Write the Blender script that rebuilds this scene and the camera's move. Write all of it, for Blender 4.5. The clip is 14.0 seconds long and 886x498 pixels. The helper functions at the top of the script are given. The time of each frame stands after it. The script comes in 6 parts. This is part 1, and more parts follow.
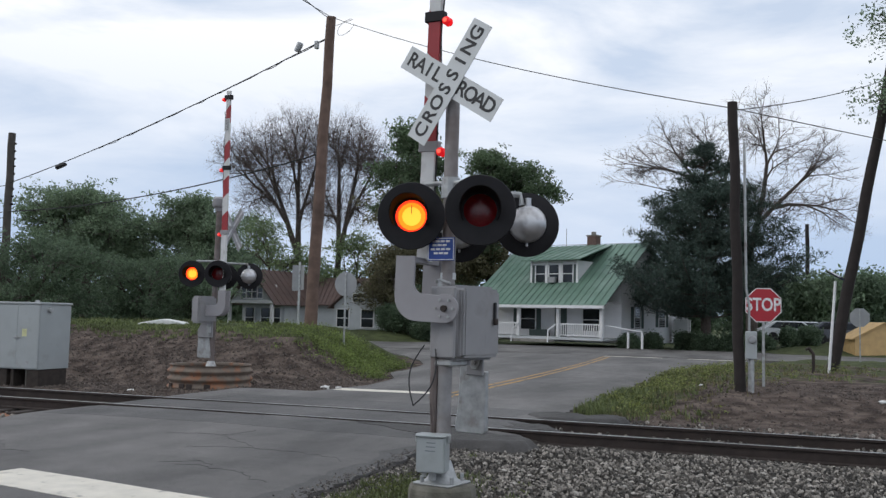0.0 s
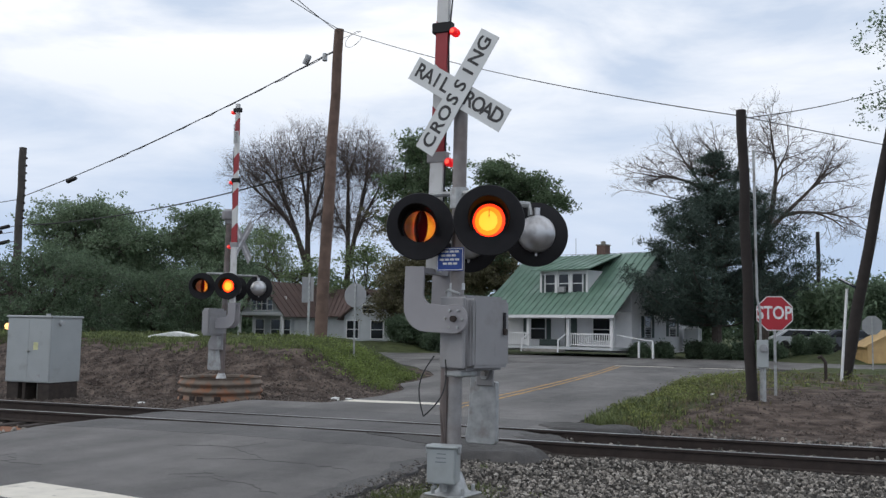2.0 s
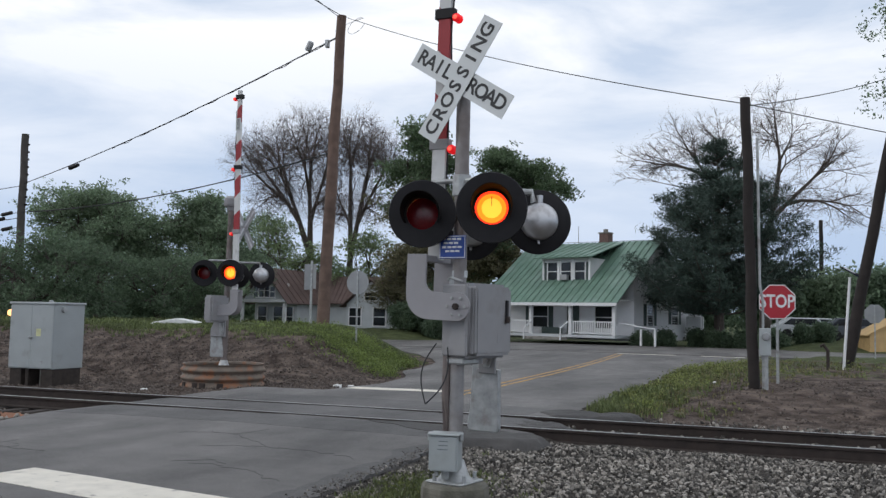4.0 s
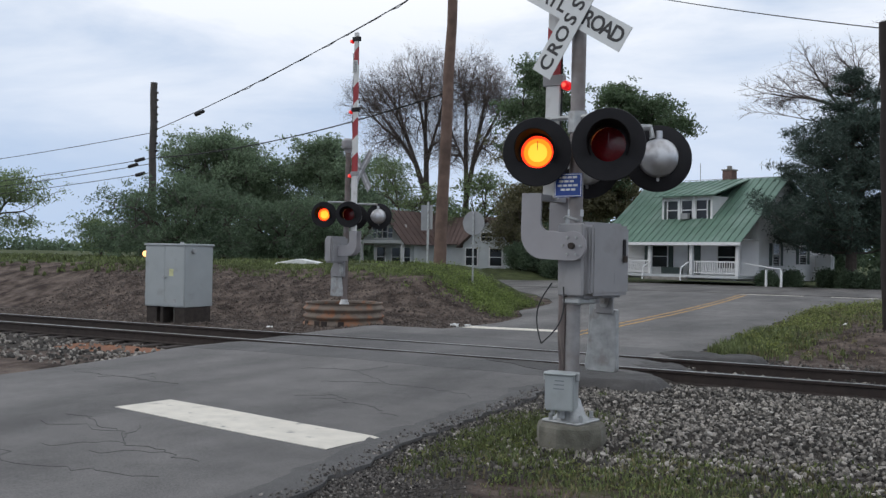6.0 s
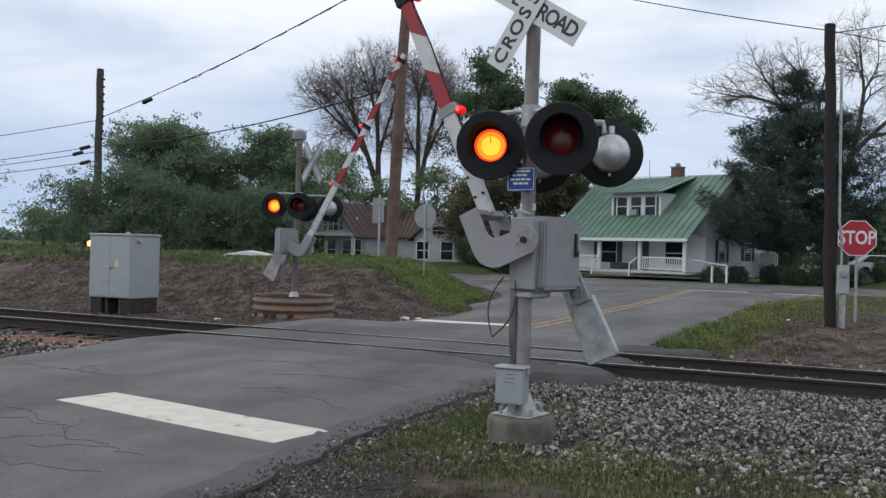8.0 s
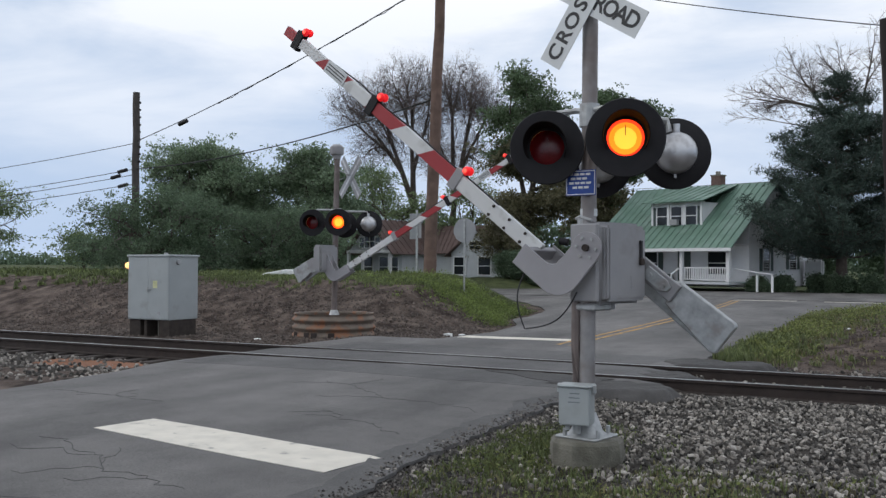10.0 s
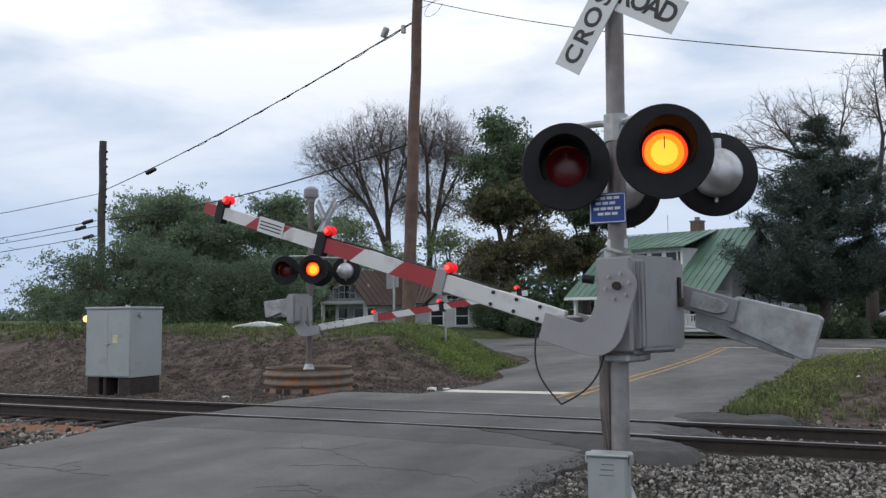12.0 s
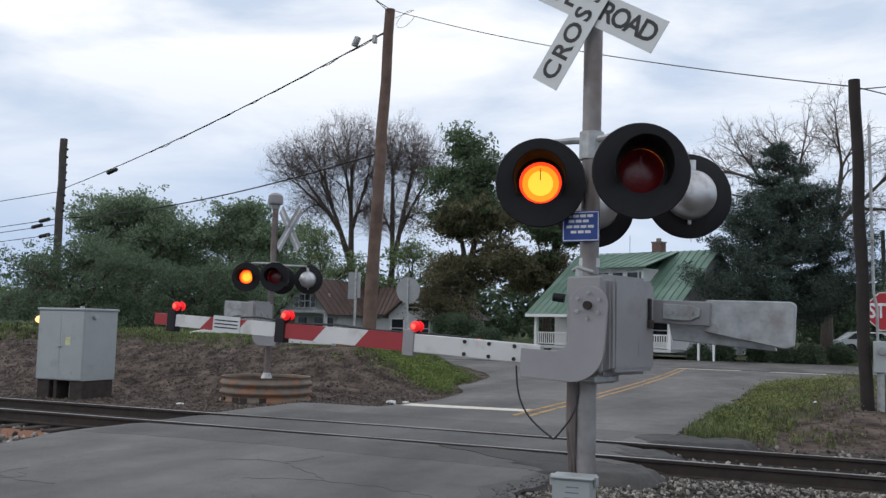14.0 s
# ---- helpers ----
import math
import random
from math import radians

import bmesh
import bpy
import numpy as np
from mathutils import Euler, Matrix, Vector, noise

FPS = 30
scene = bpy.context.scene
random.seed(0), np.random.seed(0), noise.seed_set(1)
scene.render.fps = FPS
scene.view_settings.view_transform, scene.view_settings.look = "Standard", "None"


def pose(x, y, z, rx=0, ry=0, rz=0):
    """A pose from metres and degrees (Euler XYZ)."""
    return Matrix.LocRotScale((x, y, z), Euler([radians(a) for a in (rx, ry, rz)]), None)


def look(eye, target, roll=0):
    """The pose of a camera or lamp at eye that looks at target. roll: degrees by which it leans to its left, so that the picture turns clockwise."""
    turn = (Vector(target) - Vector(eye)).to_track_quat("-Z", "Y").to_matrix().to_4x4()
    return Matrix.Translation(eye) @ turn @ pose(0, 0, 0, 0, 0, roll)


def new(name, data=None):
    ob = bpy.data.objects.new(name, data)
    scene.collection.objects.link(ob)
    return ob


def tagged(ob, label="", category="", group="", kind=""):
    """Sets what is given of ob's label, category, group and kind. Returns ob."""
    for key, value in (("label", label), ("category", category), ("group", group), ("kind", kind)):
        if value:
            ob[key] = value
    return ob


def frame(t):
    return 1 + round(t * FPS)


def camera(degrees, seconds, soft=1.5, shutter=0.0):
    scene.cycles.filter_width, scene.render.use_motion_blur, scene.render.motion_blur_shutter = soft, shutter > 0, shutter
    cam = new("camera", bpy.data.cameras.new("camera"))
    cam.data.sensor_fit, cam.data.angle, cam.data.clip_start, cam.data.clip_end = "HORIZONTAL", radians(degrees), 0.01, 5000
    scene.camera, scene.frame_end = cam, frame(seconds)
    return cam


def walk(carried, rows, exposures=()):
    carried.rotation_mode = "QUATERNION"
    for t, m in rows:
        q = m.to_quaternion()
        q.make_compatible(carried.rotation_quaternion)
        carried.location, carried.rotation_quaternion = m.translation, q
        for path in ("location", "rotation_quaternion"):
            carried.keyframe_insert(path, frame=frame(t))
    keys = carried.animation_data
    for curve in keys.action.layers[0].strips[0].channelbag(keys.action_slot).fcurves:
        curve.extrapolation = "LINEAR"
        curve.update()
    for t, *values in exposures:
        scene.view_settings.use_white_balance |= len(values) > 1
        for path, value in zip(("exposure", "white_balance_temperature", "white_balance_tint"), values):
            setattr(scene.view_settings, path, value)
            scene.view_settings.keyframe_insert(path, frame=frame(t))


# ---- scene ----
cam = camera(52.1, 14.0, soft=1.4)
PATH = [
    (0, (2.741, -12.617, 1.55), (2.068, -10.74, 1.702), 1.3),
    (0.5, (2.735, -12.598, 1.553), (2.068, -10.719, 1.712), 1.2),
    (1, (2.736, -12.603, 1.553), (2.058, -10.73, 1.729), 1.0),
    (1.5, (2.738, -12.605, 1.554), (2.052, -10.735, 1.732), 0.9),
    (2, (2.742, -12.612, 1.548), (2.05, -10.744, 1.723), 0.9),
    (2.5, (2.722, -12.593, 1.55), (2.034, -10.722, 1.721), 1.3),
    (5, (2.742, -12.588, 1.549), (2.013, -10.728, 1.639), 0.0),
    (5.5, (2.712, -12.536, 1.538), (1.801, -10.756, 1.555), 0.6),
    (6, (2.728, -12.542, 1.543), (1.797, -10.772, 1.555), 0.9),
    (6.5, (2.716, -12.539, 1.544), (1.792, -10.766, 1.541), 1.5),
    (7, (2.712, -12.526, 1.533), (1.86, -10.716, 1.539), 2.3),
    (7.5, (2.706, -12.517, 1.539), (1.892, -10.69, 1.54), 2.3),
    (8, (2.7, -12.505, 1.536), (1.866, -10.687, 1.536), 1.5),
    (8.5, (2.705, -12.506, 1.538), (1.831, -10.707, 1.55), 1.1),
    (11, (1.89, -11.597, 1.452), (0.99, -9.811, 1.501), 0.1),
    (11.5, (1.703, -11.321, 1.44), (0.841, -9.518, 1.527), -0.8),
    (12, (1.581, -11.022, 1.449), (0.732, -9.217, 1.595), -0.5),
    (12.5, (1.513, -10.978, 1.473), (0.689, -9.168, 1.692), 0.0),
    (13, (1.5, -10.951, 1.476), (0.705, -9.132, 1.716), 0.4),
    (13.5, (1.503, -10.977, 1.466), (0.726, -9.147, 1.678), 1.2),
    (14, (1.48, -10.922, 1.463), (0.708, -9.086, 1.637), 1.4),
]
walk(cam, [(t, look(eye, target, roll)) for t, eye, target, roll in PATH])

# ---- world and sun: a bright overcast evening ----
world = bpy.data.worlds.new("sky")
scene.world = world
world.use_nodes = True
wt = world.node_tree
wt.nodes.clear()


def wnode(kind, **values):
    n = wt.nodes.new(kind)
    for key, v in values.items():
        n.inputs[key].default_value = v
    return n


w_out, w_bg = wnode("ShaderNodeOutputWorld"), wnode("ShaderNodeBackground", Strength=0.126)
w_sky = wnode("ShaderNodeTexSky")
w_sky.sky_type, w_sky.sun_disc = "NISHITA", False
w_sky.sun_elevation, w_sky.sun_rotation = radians(28), radians(250)
w_sky.air_density, w_sky.dust_density = 1.0, 1.5
w_co = wnode("ShaderNodeTexCoord")
w_map = wnode("ShaderNodeMapping", Scale=(1.0, 1.0, 3.4))
w_n1 = wnode("ShaderNodeTexNoise", Scale=2.6, Detail=7.0, Roughness=0.55, Distortion=0.35)
w_r1 = wnode("ShaderNodeValToRGB")
w_r1.color_ramp.elements[0].position, w_r1.color_ramp.elements[1].position = 0.38, 0.58
w_r1.color_ramp.elements[0].color = (4.8, 5.6, 6.9, 1)
w_r1.color_ramp.elements[1].color = (8.1, 8.3, 8.7, 1)
w_n2 = wnode("ShaderNodeTexNoise", Scale=1.3, Detail=4.0, Roughness=0.5)
w_r2 = wnode("ShaderNodeValToRGB")
w_r2.color_ramp.elements[0].position, w_r2.color_ramp.elements[1].position = 0.30, 0.46
w_r2.color_ramp.elements[0].color = (0.9, 0.9, 0.9, 1)
w_mix, w_hz = wt.nodes.new("ShaderNodeMix"), wt.nodes.new("ShaderNodeMix")
w_mix.data_type = w_hz.data_type = "RGBA"
# a bluer, heavier bank of cloud low down all round
w_xyz, w_low = wnode("ShaderNodeSeparateXYZ"), wt.nodes.new("ShaderNodeMapRange")
w_low.inputs[1].default_value, w_low.inputs[2].default_value, w_low.inputs[3].default_value, w_low.inputs[4].default_value = 0.03, 0.30, 0.85, 0.0
w_hz.inputs[7].default_value = (3.7, 4.8, 6.6, 1)
for a, b in ((w_co.outputs["Generated"], w_map.inputs["Vector"]), (w_map.outputs[0], w_n1.inputs["Vector"]), (w_map.outputs[0], w_n2.inputs["Vector"]),
             (w_n1.outputs[0], w_r1.inputs[0]), (w_n2.outputs[0], w_r2.inputs[0]), (w_r2.outputs[0], w_mix.inputs[0]),
             (w_sky.outputs[0], w_mix.inputs[6]), (w_r1.outputs[0], w_mix.inputs[7]), (w_co.outputs["Generated"], w_xyz.inputs[0]), (w_xyz.outputs[2], w_low.inputs[0]),
             (w_low.outputs[0], w_hz.inputs[0]), (w_mix.outputs[2], w_hz.inputs[6]), (w_hz.outputs[2], w_bg.inputs[0]), (w_bg.outputs[0], w_out.inputs[0])):
    wt.links.new(a, b)
sun = new("sun", bpy.data.lights.new("sun", "SUN"))
sun.data.energy, sun.data.angle, sun.data.color = 0.5, radians(25), (1.0, 0.96, 0.9)
sun.matrix_world = look((-20, -8, 12), (0, 0, 0))

# ---- materials ----


def mat(name, base, rough=0.7, metal=0.0, scale=8.0, vary=0.25, bump=0.15, fine=60.0, tint=None, stain=None, stain_scale=1.5, stain_at=0.58, random_vary=0.0, spec=0.5):
    """A surface with variation at two scales, stains with a shape of their own, and fine relief."""
    m = bpy.data.materials.new(name)
    m.use_nodes = True
    nt = m.node_tree
    bsdf = nt.nodes["Principled BSDF"]
    bsdf.inputs["Metallic"].default_value = metal
    bsdf.inputs["Specular IOR Level"].default_value = spec
    co = nt.nodes.new("ShaderNodeTexCoord")
    src = co.outputs["Object"]

    def noise_at(s, detail=5.0):
        n = nt.nodes.new("ShaderNodeTexNoise")
        n.inputs["Scale"].default_value, n.inputs["Detail"].default_value = s, detail
        nt.links.new(src, n.inputs["Vector"])
        return n.outputs[0]

    def mix(fac, a, b, blend="MIX"):
        n = nt.nodes.new("ShaderNodeMix")
        n.data_type, n.blend_type = "RGBA", blend
        for socket, v in ((n.inputs[0], fac), (n.inputs[6], a), (n.inputs[7], b)):
            if isinstance(v, bpy.types.NodeSocket):
                nt.links.new(v, socket)
            else:
                socket.default_value = v if isinstance(v, float) else (*v[:3], 1)
        return n.outputs[2]

    def ramp(v, lo, hi):
        n = nt.nodes.new("ShaderNodeMapRange")
        n.inputs[1].default_value, n.inputs[2].default_value = lo, hi
        nt.links.new(v, n.inputs[0])
        return n.outputs[0]

    dark = tuple(c * (1 - vary) for c in base)
    light = tuple(min(1, c * (1 + vary)) for c in (tint or base))
    col = mix(ramp(noise_at(scale), 0.3, 0.7), dark, light)
    col = mix(ramp(noise_at(fine, 3.0), 0.25, 0.75), col, mix(0.5, col, base), "MIX")
    if stain:
        col = mix(ramp(noise_at(stain_scale, 6.0), stain_at - 0.06, stain_at + 0.1), col, stain)
    if random_vary:
        info = nt.nodes.new("ShaderNodeObjectInfo")
        col = mix(ramp(info.outputs["Random"], -0.5, 1.5), col, mix(random_vary, col, light))
    nt.links.new(col, bsdf.inputs["Base Color"])
    r = nt.nodes.new("ShaderNodeMapRange")
    r.inputs[3].default_value, r.inputs[4].default_value = max(0.05, rough - 0.12), min(1, rough + 0.12)
    nt.links.new(noise_at(scale * 2.3), r.inputs[0])
    nt.links.new(r.outputs[0], bsdf.inputs["Roughness"])
    if bump:
        b = nt.nodes.new("ShaderNodeBump")
        b.inputs["Strength"].default_value, b.inputs["Distance"].default_value = bump, 0.02
        nt.links.new(noise_at(fine), b.inputs["Height"])
        nt.links.new(b.outputs[0], bsdf.inputs["Normal"])
    return m


def glow(name, col, strength):
    m = bpy.data.materials.new(name)
    m.use_nodes = True
    bsdf = m.node_tree.nodes["Principled BSDF"]
    bsdf.inputs["Base Color"].default_value = (*col, 1)
    bsdf.inputs["Emission Color"].default_value = (*col, 1)
    bsdf.inputs["Emission Strength"].default_value = strength
    return m


def island(m, amount=0.5, skew=1.0):
    """Lets every loose piece of a joined mesh differ in tone."""
    nt = m.node_tree
    bsdf = nt.nodes["Principled BSDF"]
    link = bsdf.inputs["Base Color"].links[0]
    geo, hsv, rng = nt.nodes.new("ShaderNodeNewGeometry"), nt.nodes.new("ShaderNodeHueSaturation"), nt.nodes.new("ShaderNodeMapRange")
    rng.inputs[3].default_value, rng.inputs[4].default_value = 1 - amount, 1 + amount
    power = nt.nodes.new("ShaderNodeMath")
    power.operation, power.inputs[1].default_value = "POWER", skew
    nt.links.new(geo.outputs["Random Per Island"], power.inputs[0])
    nt.links.new(power.outputs[0], rng.inputs[0])
    nt.links.new(rng.outputs[0], hsv.inputs["Value"])
    nt.links.new(link.from_socket, hsv.inputs["Color"])
    nt.links.new(hsv.outputs[0], bsdf.inputs["Base Color"])
    return m




def asphalt(name, tone, wear):
    """Old asphalt: broad worn and oily patches, smaller blotches, and a speckle of aggregate."""
    m = bpy.data.materials.new(name)
    m.use_nodes = True
    nt = m.node_tree
    bsdf = nt.nodes["Principled BSDF"]
    co = nt.nodes.new("ShaderNodeTexCoord")

    def noise_at(s, detail, stretch=(1, 1, 1), rough=0.55):
        mp, n = nt.nodes.new("ShaderNodeMapping"), nt.nodes.new("ShaderNodeTexNoise")
        mp.inputs["Scale"].default_value = stretch
        n.inputs["Scale"].default_value, n.inputs["Detail"].default_value, n.inputs["Roughness"].default_value = s, detail, rough
        nt.links.new(co.outputs["Object"], mp.inputs[0])
        nt.links.new(mp.outputs[0], n.inputs["Vector"])
        return n.outputs[0]

    def scaled(col, v, lo, hi, a, b):
        r, mx = nt.nodes.new("ShaderNodeMapRange"), nt.nodes.new("ShaderNodeVectorMath")
        for k, x in enumerate((lo, hi, a, b)):
            r.inputs[1 + k].default_value = x
        nt.links.new(v, r.inputs[0])
        mx.operation = "SCALE"
        if isinstance(col, tuple):
            mx.inputs[0].default_value = col
        else:
            nt.links.new(col, mx.inputs[0])
        nt.links.new(r.outputs[0], mx.inputs["Scale"])
        return mx.outputs[0]
    col = scaled(tone, noise_at(0.35, 5, (1.6, 0.5, 1)), 0.36, 0.64, 1 - wear, 1 + wear)
    col = scaled(col, noise_at(1.7, 8, (1, 1, 1), 0.7), 0.32, 0.68, 0.80, 1.16)
    col = scaled(col, noise_at(75, 2), 0.3, 0.7, 0.72, 1.28)
    nt.links.new(col, bsdf.inputs["Base Color"])
    bsdf.inputs["Roughness"].default_value = 0.78
    bump = nt.nodes.new("ShaderNodeBump")
    bump.inputs["Strength"].default_value, bump.inputs["Distance"].default_value = 0.6, 0.012
    nt.links.new(noise_at(90, 3), bump.inputs["Height"])
    nt.links.new(bump.outputs[0], bsdf.inputs["Normal"])
    return m


ASPHALT = asphalt("asphalt", (0.130, 0.123, 0.117), 0.36)
TAR = asphalt("fresh_dark_asphalt", (0.058, 0.054, 0.051), 0.35)
PATCH = asphalt("asphalt_patch", (0.096, 0.092, 0.089), 0.3)
CRACK = mat("crack", (0.055, 0.054, 0.053), 0.95, bump=0)
PAINT_W = mat("road_paint_white", (0.68, 0.635, 0.55), 0.8, scale=5, vary=0.12, bump=0.3, fine=90, stain=(0.16, 0.155, 0.15), stain_scale=6, stain_at=0.68)
PAINT_Y = mat("road_paint_yellow", (0.50, 0.29, 0.09), 0.8, scale=5, vary=0.2, bump=0.3, fine=90, stain=(0.17, 0.14, 0.10), stain_scale=4, stain_at=0.53)
RUST = mat("rusty_steel", (0.036, 0.026, 0.022), 0.85, scale=6, vary=0.35, bump=0.3, fine=80)
RAILTOP = mat("worn_rail_head", (0.42, 0.41, 0.40), 0.35, metal=0.9, scale=9, vary=0.2, bump=0.05)
TIE = mat("creosoted_timber", (0.04, 0.031, 0.026), 0.9, scale=6, vary=0.4, bump=0.5, fine=40)
ALU = mat("aluminium", (0.50, 0.50, 0.51), 0.5, metal=0.55, scale=5, vary=0.18, bump=0.05, stain=(0.33, 0.31, 0.29), stain_scale=4, stain_at=0.62)
GALV = mat("galvanised_steel", (0.40, 0.41, 0.41), 0.5, metal=0.5, scale=14, vary=0.25, bump=0.05, stain=(0.25, 0.225, 0.205), stain_scale=5, stain_at=0.6)
CASEGREY = mat("grey_painted_case", (0.285, 0.28, 0.285), 0.5, scale=3, vary=0.10, bump=0.05, stain=(0.215, 0.205, 0.20), stain_scale=3, stain_at=0.63)
BRACKET = mat("grey_painted_bracket", (0.30, 0.29, 0.30), 0.55, scale=4, vary=0.08, bump=0.04)
CABINET = mat("silver_cabinet_paint", (0.38, 0.405, 0.405), 0.5, metal=0.2, scale=2, vary=0.07, bump=0.03, stain=(0.31, 0.32, 0.31), stain_scale=2.5, stain_at=0.64)
BLACK = mat("black_painted_metal", (0.012, 0.011, 0.013), 0.6, scale=6, vary=0.3, bump=0.04, spec=0.3)
MATTBLACK = mat("matt_black_paint", (0.011, 0.009, 0.009), 0.9, scale=6, vary=0.2, bump=0.03, spec=0.15)
SILVER = mat("silver_lamp_housing", (0.55, 0.55, 0.56), 0.35, metal=0.75, scale=7, vary=0.18, bump=0.06, stain=(0.34, 0.33, 0.33), stain_scale=6, stain_at=0.6)
SIGNWHITE = mat("white_sign_sheeting", (0.58, 0.60, 0.60), 0.45, scale=3, vary=0.05, bump=0.02)
SIGNBACK = mat("bare_aluminium_sign_back", (0.32, 0.325, 0.33), 0.5, metal=0.4, scale=4, vary=0.1, bump=0.02)
SIGNRED = mat("red_sign_sheeting", (0.42, 0.022, 0.035), 0.45, scale=3, vary=0.08, bump=0.02)
ARMRED = mat("red_arm_sheeting", (0.33, 0.028, 0.034), 0.5, scale=3, vary=0.12, bump=0.02)
ARMWHITE = mat("white_arm_sheeting", (0.62, 0.62, 0.61), 0.5, scale=3, vary=0.08, bump=0.02, stain=(0.45, 0.44, 0.42), stain_scale=5, stain_at=0.62)
BLUE = mat("blue_sign_sheeting", (0.02, 0.065, 0.30), 0.45, scale=4, vary=0.1, bump=0.02)
INK = mat("black_lettering", (0.02, 0.02, 0.022), 0.6, bump=0)
LETTERWHITE = mat("white_lettering", (0.75, 0.75, 0.75), 0.6, bump=0)
CONCRETE = mat("concrete", (0.25, 0.235, 0.21), 0.9, scale=6, vary=0.2, bump=0.4, fine=70, stain=(0.15, 0.14, 0.12), stain_scale=5, stain_at=0.58)
LENS_OFF = mat("dark_red_lens", (0.15, 0.006, 0.010), 0.2, scale=40, vary=0.2, bump=0.1)
LENS_HOT = glow("lit_lens_core", (1.0, 0.56, 0.045), 1.25)
LENS_MID = glow("lit_lens_middle", (1.0, 0.27, 0.014), 1.3)
LENS_ON = glow("lit_lens_rim", (1.0, 0.03, 0.008), 2.6)
SMALL_ON = glow("lit_arm_lamp", (1.0, 0.10, 0.06), 1.2)
SMALL_RIM = glow("glowing_red_plastic", (0.85, 0.012, 0.018), 0.55)
WARM = glow("warm_lamp", (1.0, 0.55, 0.20), 1.7)
MAST = mat("weathered_mast_steel", (0.31, 0.30, 0.30), 0.5, metal=0.4, scale=9, vary=0.25, bump=0.06, stain=(0.185, 0.15, 0.135), stain_scale=1.4, stain_at=0.5)
FARMAST = mat("brown_mast_steel", (0.17, 0.14, 0.13), 0.7, metal=0.2, scale=6, vary=0.25, bump=0.06, stain=(0.30, 0.29, 0.29), stain_scale=1.6, stain_at=0.6)
PRINT = mat("faded_grey_print", (0.17, 0.19, 0.20), 0.7, bump=0)
OLDCONCRETE = mat("mossy_old_concrete", (0.175, 0.165, 0.135), 0.95, scale=5, vary=0.25, bump=0.5, fine=60, stain=(0.105, 0.10, 0.078), stain_scale=4, stain_at=0.52)
CORRUGATED = mat("corrugated_culvert_steel", (0.19, 0.155, 0.125), 0.75, metal=0.3, scale=5, vary=0.25, bump=0.2, stain=(0.30, 0.14, 0.075), stain_scale=3.5, stain_at=0.55)
POLEWOOD = mat("weathered_pole_wood", (0.165, 0.108, 0.085), 0.9, scale=3, vary=0.25, bump=0.5, fine=35, stain=(0.105, 0.07, 0.056), stain_scale=1.2, stain_at=0.55)
GREYPOLE = mat("old_grey_pole_wood", (0.075, 0.066, 0.06), 0.9, scale=3, vary=0.3, bump=0.5, fine=35)
DARKPOLE = mat("dark_tarred_pole", (0.026, 0.020, 0.018), 0.9, scale=3, vary=0.3, bump=0.5, fine=35)
WIRE = mat("cable_black", (0.03, 0.03, 0.032), 0.7, bump=0)
BARK = mat("bark", (0.075, 0.06, 0.05), 0.95, scale=6, vary=0.3, bump=0.7, fine=25)
TWIG = mat("bare_twig", (0.115, 0.095, 0.09), 0.95, scale=4, vary=0.25, bump=0)


def leaf(name, base, amount=0.5, through_light=0.55, vary=0.4):
    """Leaves: each blade differs in tone and lets some light through."""
    m = island(mat(name, base, 0.65, scale=0.35, vary=vary, bump=0), amount)
    nt = m.node_tree
    bsdf, out = nt.nodes["Principled BSDF"], nt.nodes["Material Output"]
    tr, mx = nt.nodes.new("ShaderNodeBsdfTranslucent"), nt.nodes.new("ShaderNodeMixShader")
    nt.links.new(bsdf.inputs["Base Color"].links[0].from_socket, tr.inputs["Color"])
    mx.inputs[0].default_value = through_light
    nt.links.new(bsdf.outputs[0], mx.inputs[1])
    nt.links.new(tr.outputs[0], mx.inputs[2])
    nt.links.new(mx.outputs[0], out.inputs["Surface"])
    return m


LEAF = leaf("spring_leaves", (0.185, 0.25, 0.155), 0.38, 0.55, 0.3)
LEAF_LIGHT = leaf("young_leaves", (0.20, 0.265, 0.13), 0.3, 0.55, 0.3)
LEAF_DARK = leaf("thicket_leaves", (0.135, 0.19, 0.118), 0.38, 0.55, 0.3)
LEAF_TALL = leaf("dark_tree_leaves", (0.115, 0.165, 0.088), 0.38, 0.5, 0.3)
LEAF_OLIVE = leaf("olive_leaves", (0.165, 0.155, 0.088), 0.42, 0.5, 0.35)
BUD_PALE = leaf("pale_first_leaves", (0.20, 0.19, 0.13), 0.3)
BUD = leaf("swelling_buds", (0.22, 0.175, 0.165), 0.4)
NEEDLE = leaf("pine_needles", (0.046, 0.072, 0.056), 0.6, 0.25)
WEED = leaf("broad_weed_leaves", (0.165, 0.19, 0.06), 0.6, 0.35, 0.5)
WEED_FRESH = leaf("fresh_weed_leaves", (0.165, 0.215, 0.06), 0.4, 0.4, 0.4)
GRASS = leaf("grass_blades", (0.125, 0.152, 0.058), 0.55, 0.35, 0.45)
DRYGRASS = leaf("dry_weeds", (0.17, 0.155, 0.075), 0.5, 0.3, 0.4)
STONE = island(mat("ballast_stone", (0.215, 0.196, 0.172), 0.9, scale=20, vary=0.35, bump=0.3, fine=120), 0.88, 1.8)
STONE_ONE = mat("ballast_stone_large", (0.17, 0.155, 0.135), 0.9, scale=9, vary=0.45, bump=0.3, fine=40, tint=(0.40, 0.37, 0.33), random_vary=0.9)
STONE_DARK = island(mat("dark_chippings", (0.095, 0.086, 0.078), 0.95, scale=20, vary=0.35, bump=0.3, fine=120), 0.8)
